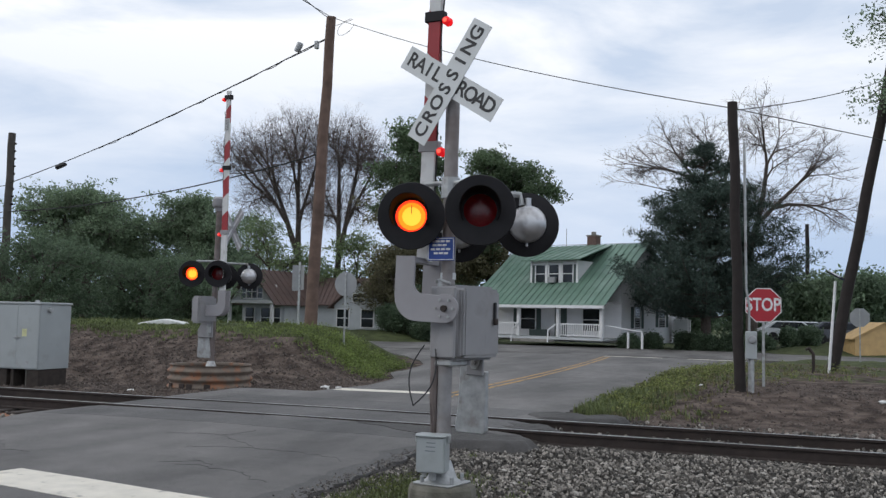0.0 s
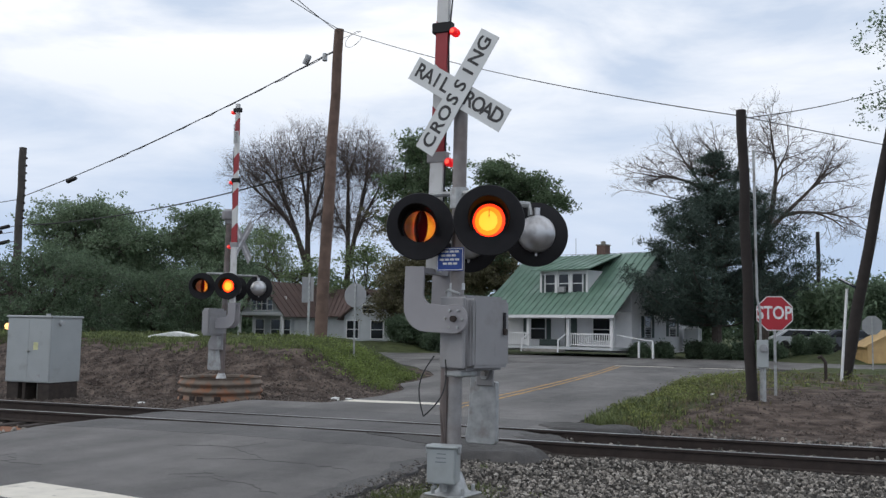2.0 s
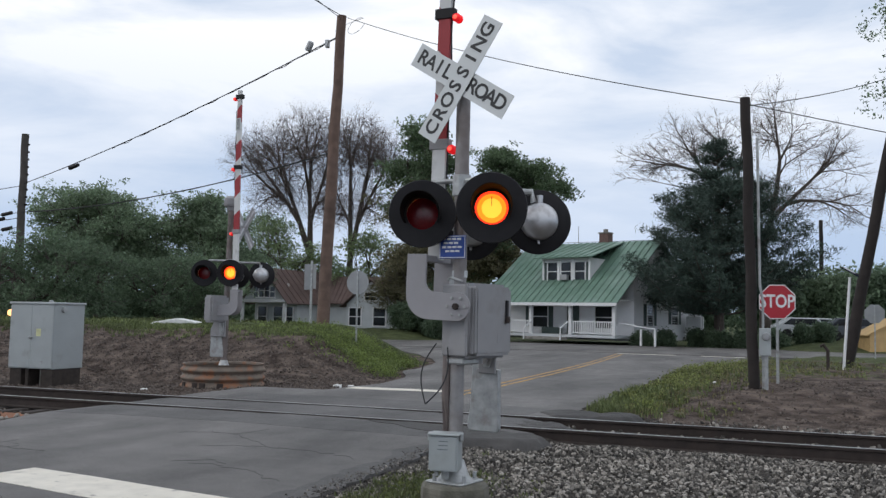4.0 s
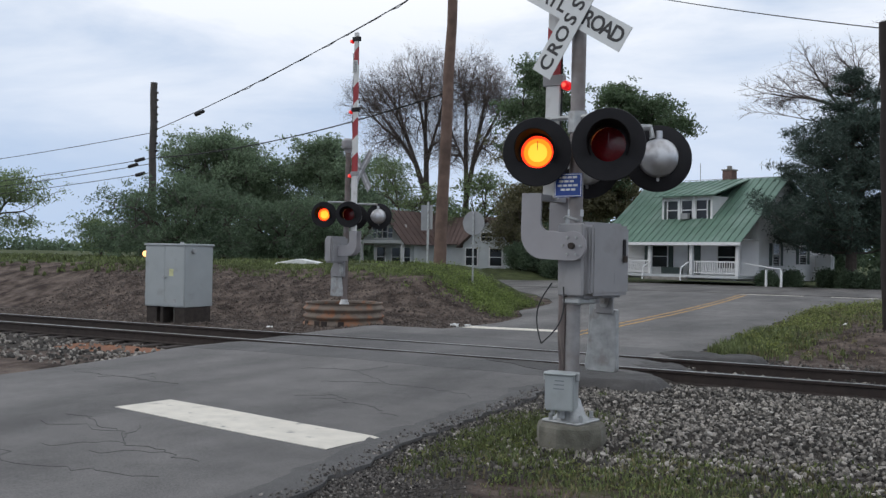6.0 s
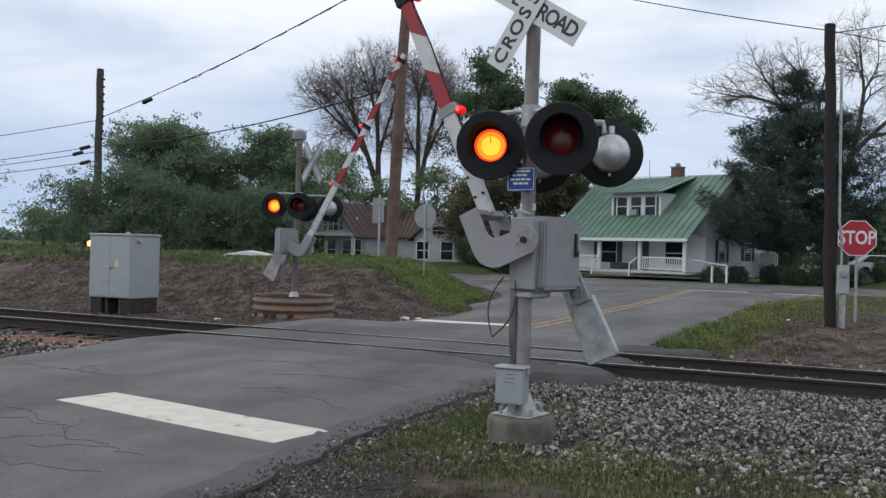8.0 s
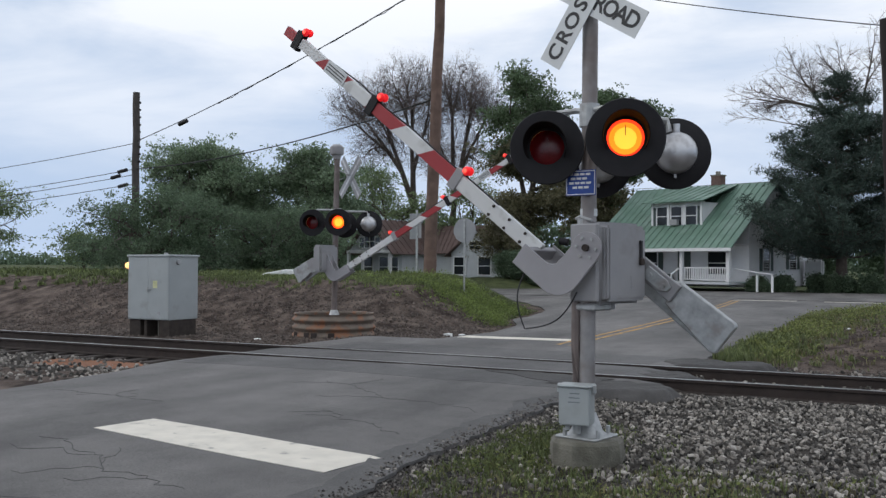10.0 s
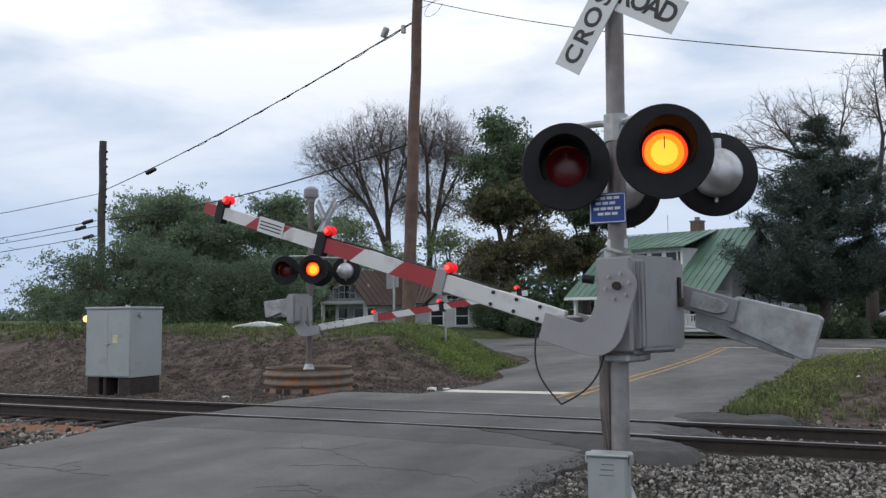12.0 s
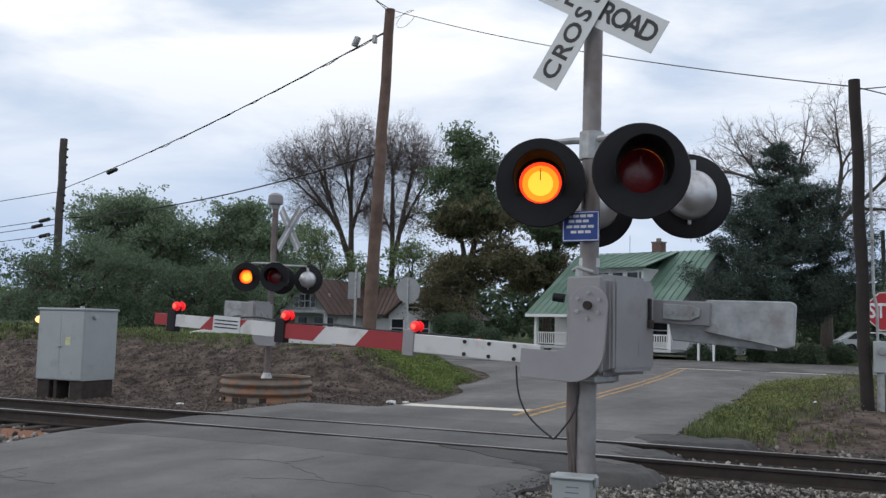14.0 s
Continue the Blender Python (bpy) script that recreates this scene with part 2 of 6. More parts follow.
CLOD = island(mat("dirt_clod", (0.112, 0.09, 0.077), 0.95, scale=10, vary=0.25, bump=0.4), 0.4)
SIDING = mat("white_clapboard", (0.78, 0.78, 0.79), 0.7, scale=2, vary=0.05, bump=0.05)
SIDING_GREY = mat("grey_clapboard", (0.52, 0.54, 0.55), 0.75, scale=2, vary=0.08, bump=0.05)
WHITETRIM = mat("white_trim", (0.75, 0.75, 0.75), 0.6, scale=3, vary=0.05, bump=0.02)
GREENROOF = mat("green_metal_roof", (0.125, 0.210, 0.157), 0.5, scale=0.8, vary=0.15, bump=0.03, stain=(0.175, 0.26, 0.208), stain_scale=0.6, stain_at=0.55)
BROWNROOF = mat("rusty_brown_metal_roof", (0.115, 0.075, 0.065), 0.7, scale=1, vary=0.25, bump=0.05)
BRICK = mat("chimney_brick", (0.16, 0.10, 0.085), 0.9, scale=8, vary=0.3, bump=0.3)
SHUTTER = mat("green_shutter", (0.06, 0.085, 0.08), 0.7, bump=0.05)
TIMBER = mat("fresh_timber_boards", (0.52, 0.35, 0.16), 0.8, scale=3, vary=0.15, bump=0.1)
CARPAINT = mat("white_car_paint", (0.6, 0.62, 0.64), 0.25, bump=0, vary=0.03)
CARDARK = mat("dark_car_paint", (0.10, 0.11, 0.13), 0.25, bump=0, vary=0.05)
RUBBER = mat("rubber", (0.02, 0.02, 0.02), 0.9, bump=0)
PANEL = mat("solar_panel", (0.015, 0.02, 0.035), 0.2, bump=0)
LITTER = mat("white_litter", (0.7, 0.7, 0.68), 0.8, bump=0.1)
YELLOWLABEL = mat("pale_yellow_label", (0.62, 0.62, 0.34), 0.7, bump=0)

GLASS = bpy.data.materials.new("window_glass")
GLASS.use_nodes = True
gb = GLASS.node_tree.nodes["Principled BSDF"]
gb.inputs["Base Color"].default_value, gb.inputs["Roughness"].default_value = (0.018, 0.02, 0.023, 1), 0.08


def ground_material():
    """Dirt, gravel and grass, mixed by where each lies."""
    m = bpy.data.materials.new("ground")
    m.use_nodes = True
    nt = m.node_tree
    bsdf = nt.nodes["Principled BSDF"]
    bsdf.inputs["Roughness"].default_value = 0.95
    bsdf.inputs["Specular IOR Level"].default_value = 0.2
    co = nt.nodes.new("ShaderNodeTexCoord")

    def noise_at(s, d=6.0):
        n = nt.nodes.new("ShaderNodeTexNoise")
        n.inputs["Scale"].default_value, n.inputs["Detail"].default_value = s, d
        nt.links.new(co.outputs["Object"], n.inputs["Vector"])
        return n.outputs[0]

    def two(lo, hi, v, a=0.3, b=0.7):
        r = nt.nodes.new("ShaderNodeValToRGB")
        r.color_ramp.elements[0].position, r.color_ramp.elements[1].position = a, b
        r.color_ramp.elements[0].color, r.color_ramp.elements[1].color = (*lo, 1), (*hi, 1)
        nt.links.new(v, r.inputs[0])
        return r.outputs[0]

    def zone(name, col, other):
        at = nt.nodes.new("ShaderNodeAttribute")
        at.attribute_name = name
        add = nt.nodes.new("ShaderNodeMath")
        add.operation = "ADD"
        nt.links.new(at.outputs["Fac"], add.inputs[0])
        nt.links.new(noise_at(2.2), add.inputs[1])
        r = nt.nodes.new("ShaderNodeMapRange")
        r.inputs[1].default_value, r.inputs[2].default_value = 0.92, 1.1
        nt.links.new(add.outputs[0], r.inputs[0])
        mx = nt.nodes.new("ShaderNodeMix")
        mx.data_type = "RGBA"
        nt.links.new(r.outputs[0], mx.inputs[0])
        nt.links.new(other, mx.inputs[6])
        nt.links.new(col, mx.inputs[7])
        return mx.outputs[2]

    dirt = two((0.040, 0.028, 0.023), (0.165, 0.128, 0.106), noise_at(2.3, 9), 0.36, 0.66)
    gravel = two((0.022, 0.018, 0.016), (0.085, 0.074, 0.064), noise_at(26, 4))
    grass = two((0.045, 0.058, 0.024), (0.10, 0.115, 0.048), noise_at(1.6))
    red = two((0.30, 0.14, 0.08), (0.24, 0.13, 0.09), noise_at(5))
    col = zone("redsand", red, zone("grass", grass, zone("gravel", gravel, dirt)))
    nt.links.new(col, bsdf.inputs["Base Color"])
    b = nt.nodes.new("ShaderNodeBump")
    b.inputs["Strength"].default_value, b.inputs["Distance"].default_value = 1.0, 0.09
    nt.links.new(noise_at(14, 8), b.inputs["Height"])
    nt.links.new(b.outputs[0], bsdf.inputs["Normal"])
    return m


GROUND = ground_material()

# ---- mesh helpers ----


def part(name, bm, material, parent=None, label="", at=None, smooth=False):
    """Links a bmesh as one mesh object, under a thing or a part if given."""
    me = bpy.data.meshes.new(name)
    bm.to_mesh(me)
    bm.free()
    for m in material if isinstance(material, (list, tuple)) else [material]:
        me.materials.append(m)
    if smooth:
        me.shade_smooth()
        me.set_sharp_from_angle(angle=radians(40))
    ob = new(name, me)
    ob.parent = parent
    if at is not None:
        ob.matrix_basis = at
    return tagged(ob, label) if label else ob


def empty(name, m, label="", category="", group=""):
    ob = new(name)
    ob.empty_display_size = 0.1
    ob.matrix_basis = m
    return tagged(ob, label, category, group)


def box(x0, x1, y0, y1, z0, z1, bevel=0.0, bm=None, m=None, segments=1):
    own = bmesh.new()
    bmesh.ops.create_cube(own, size=1)
    for v in own.verts:
        v.co = Vector(((x0 + x1) / 2 + v.co.x * (x1 - x0), (y0 + y1) / 2 + v.co.y * (y1 - y0), (z0 + z1) / 2 + v.co.z * (z1 - z0)))
    if bevel:
        bmesh.ops.bevel(own, geom=own.edges[:], offset=bevel, segments=segments, affect="EDGES")
    if m is not None:
        bmesh.ops.transform(own, matrix=m, verts=own.verts)
    return join(own, bm)


def join(own, bm):
    if bm is None:
        return own
    me = bpy.data.meshes.new("scratch")
    own.to_mesh(me)
    own.free()
    bm.from_mesh(me)
    bpy.data.meshes.remove(me)
    return bm


def lathe(profile, m=None, bm=None, steps=32):
    """A turned solid about z from rows of (radius, z)."""
    own = bmesh.new()
    rings = []
    for r, z in profile:
        if r < 1e-5:
            rings.append([own.verts.new((0, 0, z))])
        else:
            rings.append([own.verts.new((r * math.cos(2 * math.pi * i / steps), r * math.sin(2 * math.pi * i / steps), z)) for i in range(steps)])
    for a, b in zip(rings, rings[1:]):
        for i in range(steps):
            j = (i + 1) % steps
            if len(a) == 1 and len(b) == 1:
                continue
            if len(a) == 1:
                own.faces.new((a[0], b[j], b[i]))
            elif len(b) == 1:
                own.faces.new((a[i], a[j], b[0]))
            else:
                own.faces.new((a[i], a[j], b[j], b[i]))
    bmesh.ops.recalc_face_normals(own, faces=own.faces)
    if m is not None:
        bmesh.ops.transform(own, matrix=m, verts=own.verts)
    return join(own, bm)


def rod(a, b, r0, r1=None, bm=None, steps=12):
    """A capped round bar from a to b."""
    a, b = Vector(a), Vector(b)
    r1 = r0 if r1 is None else r1
    n = (b - a).length
    m = Matrix.Translation(a) @ (b - a).to_track_quat("Z", "Y").to_matrix().to_4x4()
    return lathe([(0, 0), (r0, 0), (r1, n), (0, n)], m, bm, steps)


def tube(points, r, bm=None, steps=8):
    """A bent round bar through points."""
    bm = bmesh.new() if bm is None else bm
    rings = []
    pts = [Vector(p) for p in points]
    for i, p in enumerate(pts):
        d = (pts[min(i + 1, len(pts) - 1)] - pts[max(i - 1, 0)]).normalized()
        q = d.to_track_quat("Z", "Y")
        rings.append([bm.verts.new(p + q @ Vector((r * math.cos(2 * math.pi * k / steps), r * math.sin(2 * math.pi * k / steps), 0))) for k in range(steps)])
    for a, b in zip(rings, rings[1:]):
        for k in range(steps):
            bm.faces.new((a[k], a[(k + 1) % steps], b[(k + 1) % steps], b[k]))
    bm.faces.new(rings[0][::-1])
    bm.faces.new(rings[-1])
    return bm


def prism(outline, y0, y1, bm=None, m=None, bevel=0.0):
    """A plate: an outline in x and z, thick from y0 to y1."""
    own = bmesh.new()
    a = [own.verts.new((x, y0, z)) for x, z in outline]
    b = [own.verts.new((x, y1, z)) for x, z in outline]
    own.faces.new(a)
    own.faces.new(b[::-1])
    for i in range(len(a)):
        j = (i + 1) % len(a)
        own.faces.new((a[j], a[i], b[i], b[j]))
    bmesh.ops.recalc_face_normals(own, faces=own.faces)
    if bevel:
        bmesh.ops.bevel(own, geom=own.edges[:], offset=bevel, segments=1, affect="EDGES")
    if m is not None:
        bmesh.ops.transform(own, matrix=m, verts=own.verts)
    return join(own, bm)


def words(text, size, material, parent, m, name="lettering", spread=1.0):
    """Letters of the built-in font as a mesh, in the plane of x and z, facing -y."""
    cu = bpy.data.curves.new("lettering", "FONT")
    cu.body, cu.size, cu.align_x, cu.align_y, cu.extrude, cu.resolution_u, cu.space_character = text, size, "CENTER", "CENTER", 0.001, 3, spread
    cu.offset = size * 0.022
    ob = bpy.data.objects.new("lettering", cu)
    scene.collection.objects.link(ob)
    bpy.context.view_layer.update()
    me = bpy.data.meshes.new_from_object(ob.evaluated_get(bpy.context.evaluated_depsgraph_get()))
    bpy.data.objects.remove(ob)
    bm = bmesh.new()
    bm.from_mesh(me)
    bpy.data.meshes.remove(me)
    bmesh.ops.transform(bm, matrix=m @ pose(0, 0, 0, 90), verts=bm.verts)
    return part(name, bm, material, parent)


def smooth01(v):
    v = min(1.0, max(0.0, v))
    return v * v * (3 - 2 * v)


# ---- ground ----
ROAD_L, ROAD_R = -7.6, -1.15


def lump(x, y, s=1.0, k=0.0):
    return noise.noise(Vector((x * s + k, y * s - k, k)))


def road_edges(y):
    """The asphalt's two edges at a distance along the road."""
    left = ROAD_L + 0.25 * lump(0, y, 0.5, 7)
    right = ROAD_R + 0.14 * lump(0, y, 0.9, 3) + 0.09 * lump(3, y, 3.1, 8) + 0.05 * lump(5, y, 8.0, 6)
    if -4.2 < y < 4.4:
        right += 0.55 * smooth01((y + 2.6) / 2.2) * (1 - 0.6 * smooth01((-0.05 - y) / 0.4))
        left -= 0.45 * smooth01((y + 4) / 3)
    if y < -5.2:
        right += 0.28 * smooth01((-5.2 - y) / 3)
    if y > 4.4:
        right += 0.55 + 0.2 * smooth01((y - 6) / 8) + 2.6 * smooth01((y - 15) / 14) ** 2
        left += 1.35 * smooth01((y - 2.5) / 2.5) - 1.4 * smooth01((y - 8.5) / 4) - 10 * smooth01((y - 11) / 24) ** 1.3
    return left, right


def height(x, y):
    z = -0.13
    left, right = road_edges(y)
    out = max(left - x, x - right)
    # bank beyond the track, on the side of the cabinet
    bank = smooth01((y - 6.2) / 4.6) * smooth01((left - 0.1 - x) / 3.4)
    z += 1.17 * bank * (1 - 0.55 * smooth01((y - 24) / 16))
    z -= 0.18 * smooth01((-9.5 - x) / 2) * smooth01((y - 2.6) / 1) * smooth01((7.5 - y) / 1.5)
    # verge on the other side
    z += 0.30 * smooth01((y - 4.0) / 3.5) * smooth01((x - right) / 2.5)
    z += 0.30 * smooth01((y - 40) / 6)
    z -= 0.05 * smooth01((1.5 - abs(y - 0.7)) / 0.5)
    z -= 0.25 * smooth01((-8.2 - x) / 0.6) * smooth01((4.2 - abs(y - 0.7)) / 2) * 0.3
    rough = smooth01((out - 0.15) / 0.8) * smooth01((120 - abs(y)) / 40)
    z += rough * (0.05 * lump(x, y, 0.8, 2) + 0.03 * lump(x, y, 2.3, 5) + bank * (0.12 * lump(x, y, 0.6, 9) + 0.05 * lump(x, y, 2.6, 4)))
    if out < 0:
        z = -0.10
    elif out < 0.5:
        z = -0.10 + (z + 0.10) * smooth01(out / 0.5)
    if 29.0 < y < 42.5:
        z = -0.10 + (z + 0.10) * (1 - smooth01(min(y - 29.0, 42.5 - y) / 0.6))
    return z


def lines(fine0, fine1, step, far0, far1):
    vals = list(np.arange(fine0, fine1 + 1e-6, step))
    s, v = step, fine1
    while v < far1:
        s *= 1.22
        v += s
        vals.append(v)
    s, v = step, fine0
    while v > far0:
        s *= 1.22
        v -= s
        vals.insert(0, v)
    return vals


def build_ground():
    xs, ys = lines(-22, 10, 0.28, -2500, 2500), lines(-13, 24, 0.28, -1500, 4000)
    verts, g_grass, g_gravel, g_red = [], [], [], []
    for y in ys:
        left, right = road_edges(y)
        for x in xs:
            verts.append((x, y, height(x, y)))
            n = lump(x, y, 0.35, 11) * 0.35
            bank = smooth01((left - x) / 3)
            gr = smooth01((y - 9.6) / 1.6) * smooth01((left - 0.3 - x) / 1.0) * 0.9
            if x > right:
                gr = max(gr, smooth01((y - 4.0) / 1.2) * (0.5 - 0.48 * smooth01((x - right - 0.9) / 1.6) * smooth01((13 - y) / 4)))
            gr = max(gr, smooth01((-5.2 - y) / 0.7) * smooth01((x - right - 0.9 + (y + 5) * 0.15) / 0.5) * smooth01((y + 7.0) / 0.7) * 0.45)
            gr = max(gr, smooth01((abs(x + 4) - 40) / 10), smooth01((y - 20) / 5))
            track = smooth01((3.4 - abs(y - 0.7)) / 1.0)
            gv = track if x < left or y < 2.6 else 0.3 * track
            gv = max(gv, smooth01((x - right) / 0.3) * smooth01((2.2 - y) / 0.8) * smooth01((y + 6.6) / 0.9))
            gv = max(gv, smooth01((x - right) / 0.1) * smooth01((right + 1.25 - x) / 0.5) * smooth01((-3.5 - y) / 1.0) * 0.75)
            if x < left and y > 2.6:
                gv *= 0.2
            g_grass.append(max(0, gr + n * (0.2 < gr < 0.99)))
            g_gravel.append(gv)
            g_red.append(smooth01((0.9 - abs(y + 0.9)) / 0.5) * smooth01((left + 0.2 - x) / 0.3) * smooth01((x - left + 3.4) / 1.0))
    w = len(xs)
    faces = [(j * w + i, j * w + i + 1, (j + 1) * w + i + 1, (j + 1) * w + i) for j in range(len(ys) - 1) for i in range(w - 1)]
    me = bpy.data.meshes.new("ground")
    me.from_pydata(verts, [], faces)
    for name, vals in (("grass", g_grass), ("gravel", g_gravel), ("redsand", g_red)):
        me.attributes.new(name, "FLOAT", "POINT").data.foreach_set("value", vals)
    me.shade_smooth()
    me.materials.append(GROUND)
    tagged(new("ground", me), "brown dirt, gravel and grass round a level crossing", "ground", kind="structure")


def strip(name, ys, edge0, edge1, z0, z1, material, label, category="road", xs=24):
    """A slab of asphalt between two edges, with a surface and a skirt."""
    bm = bmesh.new()
    rows = []
    for y in ys:
        a, b = edge0(y), edge1(y)
        row = [bm.verts.new((a, y, z1 - 0.25))]
        for i in range(xs + 1):
            x = a + (b - a) * i / xs
            crown = 0.02 * (1 - abs(2 * i / xs - 1)) + 0.008 * lump(x, y, 0.7, 21)
            row.append(bm.verts.new((x, y, z0 + crown - (0.03 if i in (0, xs) else 0))))
        row.append(bm.verts.new((b, y, z1 - 0.25)))
        rows.append(row)
    for r, q in zip(rows, rows[1:]):
        for i in range(len(r) - 1):
            bm.faces.new((r[i], r[i + 1], q[i + 1], q[i]))
    for row, flip in ((rows[0], False), (rows[-1], True)):
        low = [bm.verts.new((v.co.x, v.co.y, z1 - 0.25)) for v in row[1:-1]]
        for i in range(1, len(row) - 2):
            q = (row[i], row[i + 1], low[i], low[i - 1])
            bm.faces.new(q if flip else q[::-1])
    bmesh.ops.recalc_face_normals(bm, faces=bm.faces)
    return tagged(part(name, bm, material, smooth=False), label, category, kind="structure")


def build_roads():
    e0, e1 = (lambda y: road_edges(y)[0]), (lambda y: road_edges(y)[1])
    near = list(np.arange(-26, -10, 0.5)) + list(np.arange(-10, -0.13, 0.08)) + [-0.10]
    strip("road", near, e0, e1, -0.03, -0.03, ASPHALT, "worn grey asphalt road up to the rails")
    lumps = [(-3.0 + 0.12 * i, -0.16 - 0.035 * i - 0.04 * math.sin(i * 0.9)) for i in range(15)]
    ribbon("asphalt_patch", lumps, lambda i: (0.08 + 0.062 * i) * (1 + 0.18 * lump(i * 0.4, 2, 1.0, 5)), 0.009, TAR, "dark lumpy asphalt filled in along the rail")
    rim = [(road_edges(y)[1] - 0.13, y) for y in np.arange(-10.0, -1.0, 0.1)]
    ribbon("asphalt_patch", rim, lambda i: 0.27 + 0.16 * lump(i * 0.13, 4, 1.0, 6) + 0.06 * lump(i * 0.5, 1, 1.0, 9), 0.005, PATCH, "dark crumbling edge of the asphalt")
    strip("road", [0.11, 0.5, 0.9, 1.325], lambda y: -8.0, lambda y: -0.75, -0.025, -0.03, PATCH, "dark asphalt between the two rails")
    far = [1.545] + list(np.arange(1.65, 12, 0.1)) + list(np.arange(12, 30.2, 0.3))
    strip("road", far, e0, e1, -0.03, -0.03, ASPHALT, "worn grey asphalt road beyond the rails")
    strip("street", [30.0, 31, 33, 35, 37, 39, 41, 42.2], lambda y: -300, lambda y: 300, -0.02, -0.03, ASPHALT, "grey asphalt cross street", xs=60)


def road_top(x, y):
    """The asphalt's surface."""
    left, right = road_edges(y)
    if y > 30:
        return -0.012
    f = min(1.0, max(0.0, (x - left) / (right - left)))
    z = -0.03 + 0.02 * (1 - abs(2 * f - 1)) + 0.008 * lump(x, y, 0.7, 21)
    edge = min(f, 1 - f) * 24
    return z - (0.03 * (1 - edge) if edge < 1 else 0)


def ribbon(name, pts, width, rise, material, label):
    """A painted line along points."""
    bm = bmesh.new()
    prev = None
    for i, p in enumerate(pts):
        p = Vector(p)
        d = (Vector(pts[min(i + 1, len(pts) - 1)]) - Vector(pts[max(i - 1, 0)])).normalized()
        s = Vector((-d.y, d.x)) * (width(i) if callable(width) else width) / 2
        row = [bm.verts.new((p.x + s.x * k, p.y + s.y * k, road_top(p.x + s.x * k, p.y + s.y * k) + h)) for k, h in ((1, -0.02), (1, rise), (0, rise), (-1, rise), (-1, -0.02))]
        if prev:
            for k in range(4):
                bm.faces.new((prev[k], prev[k + 1], row[k + 1], row[k]))
        prev = row
    bmesh.ops.recalc_face_normals(bm, faces=bm.faces)
    return tagged(part(name, bm, material), label, "marking", kind="structure")


def build_markings():
    def line(a, b, n=12):
        return [(a[0] + (b[0] - a[0]) * i / n, a[1] + (b[1] - a[1]) * i / n) for i in range(n + 1)]
    ribbon("stop_line", line((-4.2, -5.82), (-1.39, -6.24), 40), 0.65, 0.005, PAINT_W, "worn white stop line painted across the lane")
    ribbon("stop_line", line((-6.0, 5.25), (-3.55, 5.25)), 0.5, 0.005, PAINT_W, "worn white stop line beyond the rails")
    for dx in (-0.13, 0.13):
        ribbon("centre_line", [(-3.36 + dx - 0.0017 * max(0, y - 8) ** 2, y) for y in np.arange(4.2, 29.4, 0.9)], 0.085, 0.006, PAINT_Y, "yellow double centre line")
    ribbon("edge_line", line((-4.3, 29.3), (-1.7, 29.3)), 0.32, 0.006, PAINT_W, "white dash along the cross street")
    ribbon("edge_line", line((-0.6, 29.3), (1.6, 29.3)), 0.32, 0.006, PAINT_W, "white dash along the cross street")
    rng = random.Random(5)

    def crack(x, y, ang, n, w, depth):
        pts, home = [(x, y)], ang
        for _ in range(n):
            ang = home + rng.uniform(-0.9, 0.9)
            s = rng.uniform(0.05, 0.16)
            x, y = x + s * math.cos(ang), y + s * math.sin(ang)
            if not ROAD_L + 0.3 < x < ROAD_R - 0.2:
                break
            pts.append((x, y))
            if depth and rng.random() < 0.12:
                crack(x, y, home + rng.choice((-1, 1)) * rng.uniform(0.6, 1.2), rng.randint(4, 10), w * 0.7, 0)
        if len(pts) > 2:
            ribbon("crack", pts, w, 0.0025, CRACK, "thin crack in the asphalt")
    for x, y, ang, n in ((-2.0, -7.4, 2.75, 26), (-2.6, -8.7, 2.9, 34), (-1.9, -7.9, 3.5, 30), (-1.7, -5.0, 2.7, 18), (-1.6, -3.6, 2.95, 30), (-4.9, -4.6, 2.9, 20), (-5.2, -7.0, 3.6, 24)):
        crack(x, y, ang, n, 0.006, 1)
    for y0, w, x0, x1 in ((-0.80, 1.15, -7.9, -1.0), (2.35, 1.3, -7.2, -0.9)):
        pts = [(x, y0 + 0.16 * lump(x, y0, 1.1, 13) + 0.07 * lump(x, y0, 4.0, 14)) for x in np.arange(x0, x1, 0.18)]
        ribbon("repair_patch", pts, w, 0.0022, PATCH, "dark asphalt repair along the rail")


def build_track():
    track = empty("railway_track", pose(0, 0, 0), "rusty steel rails on dark timber ties", "railway track")
    track["kind"] = "structure"
    prof = [(-0.07, -0.185), (0.07, -0.185), (0.07, -0.17), (0.012, -0.155), (0.010, -0.05), (0.036, -0.036), (0.036, -0.004), (-0.036, -0.004), (-0.036, -0.036), (-0.010, -0.05), (-0.012, -0.155), (-0.07, -0.17)]
    for y in (0.0, 1.435):
        m = pose(0, y, 0, 0, 0, 90)
        rail = part("rail", prism(prof, -200, 120, m=m), RUST, track)
        part("rail_head", box(-120, 200, y - 0.030, y + 0.030, -0.0045, 0.0), RAILTOP, rail, "polished running surface")
    tie = box(-0.11, 0.11, -1.3, 1.3, -0.34, -0.187, 0.015)
    first = part("tie", tie, TIE, track, at=pose(-9.2, 0.72, 0))
    rng = random.Random(3)
    xs = [-9.2 - 0.52 * i for i in range(1, 50)] + [-0.2 + 0.52 * i for i in range(0, 34)]
    for x in xs:
        ob = new("tie", first.data)
        ob.parent, ob.matrix_basis = track, pose(x + rng.uniform(-.03, .03), 0.72 + rng.uniform(-.04, .04), rng.uniform(-.012, .0), 0, 0, rng.uniform(-2, 2))


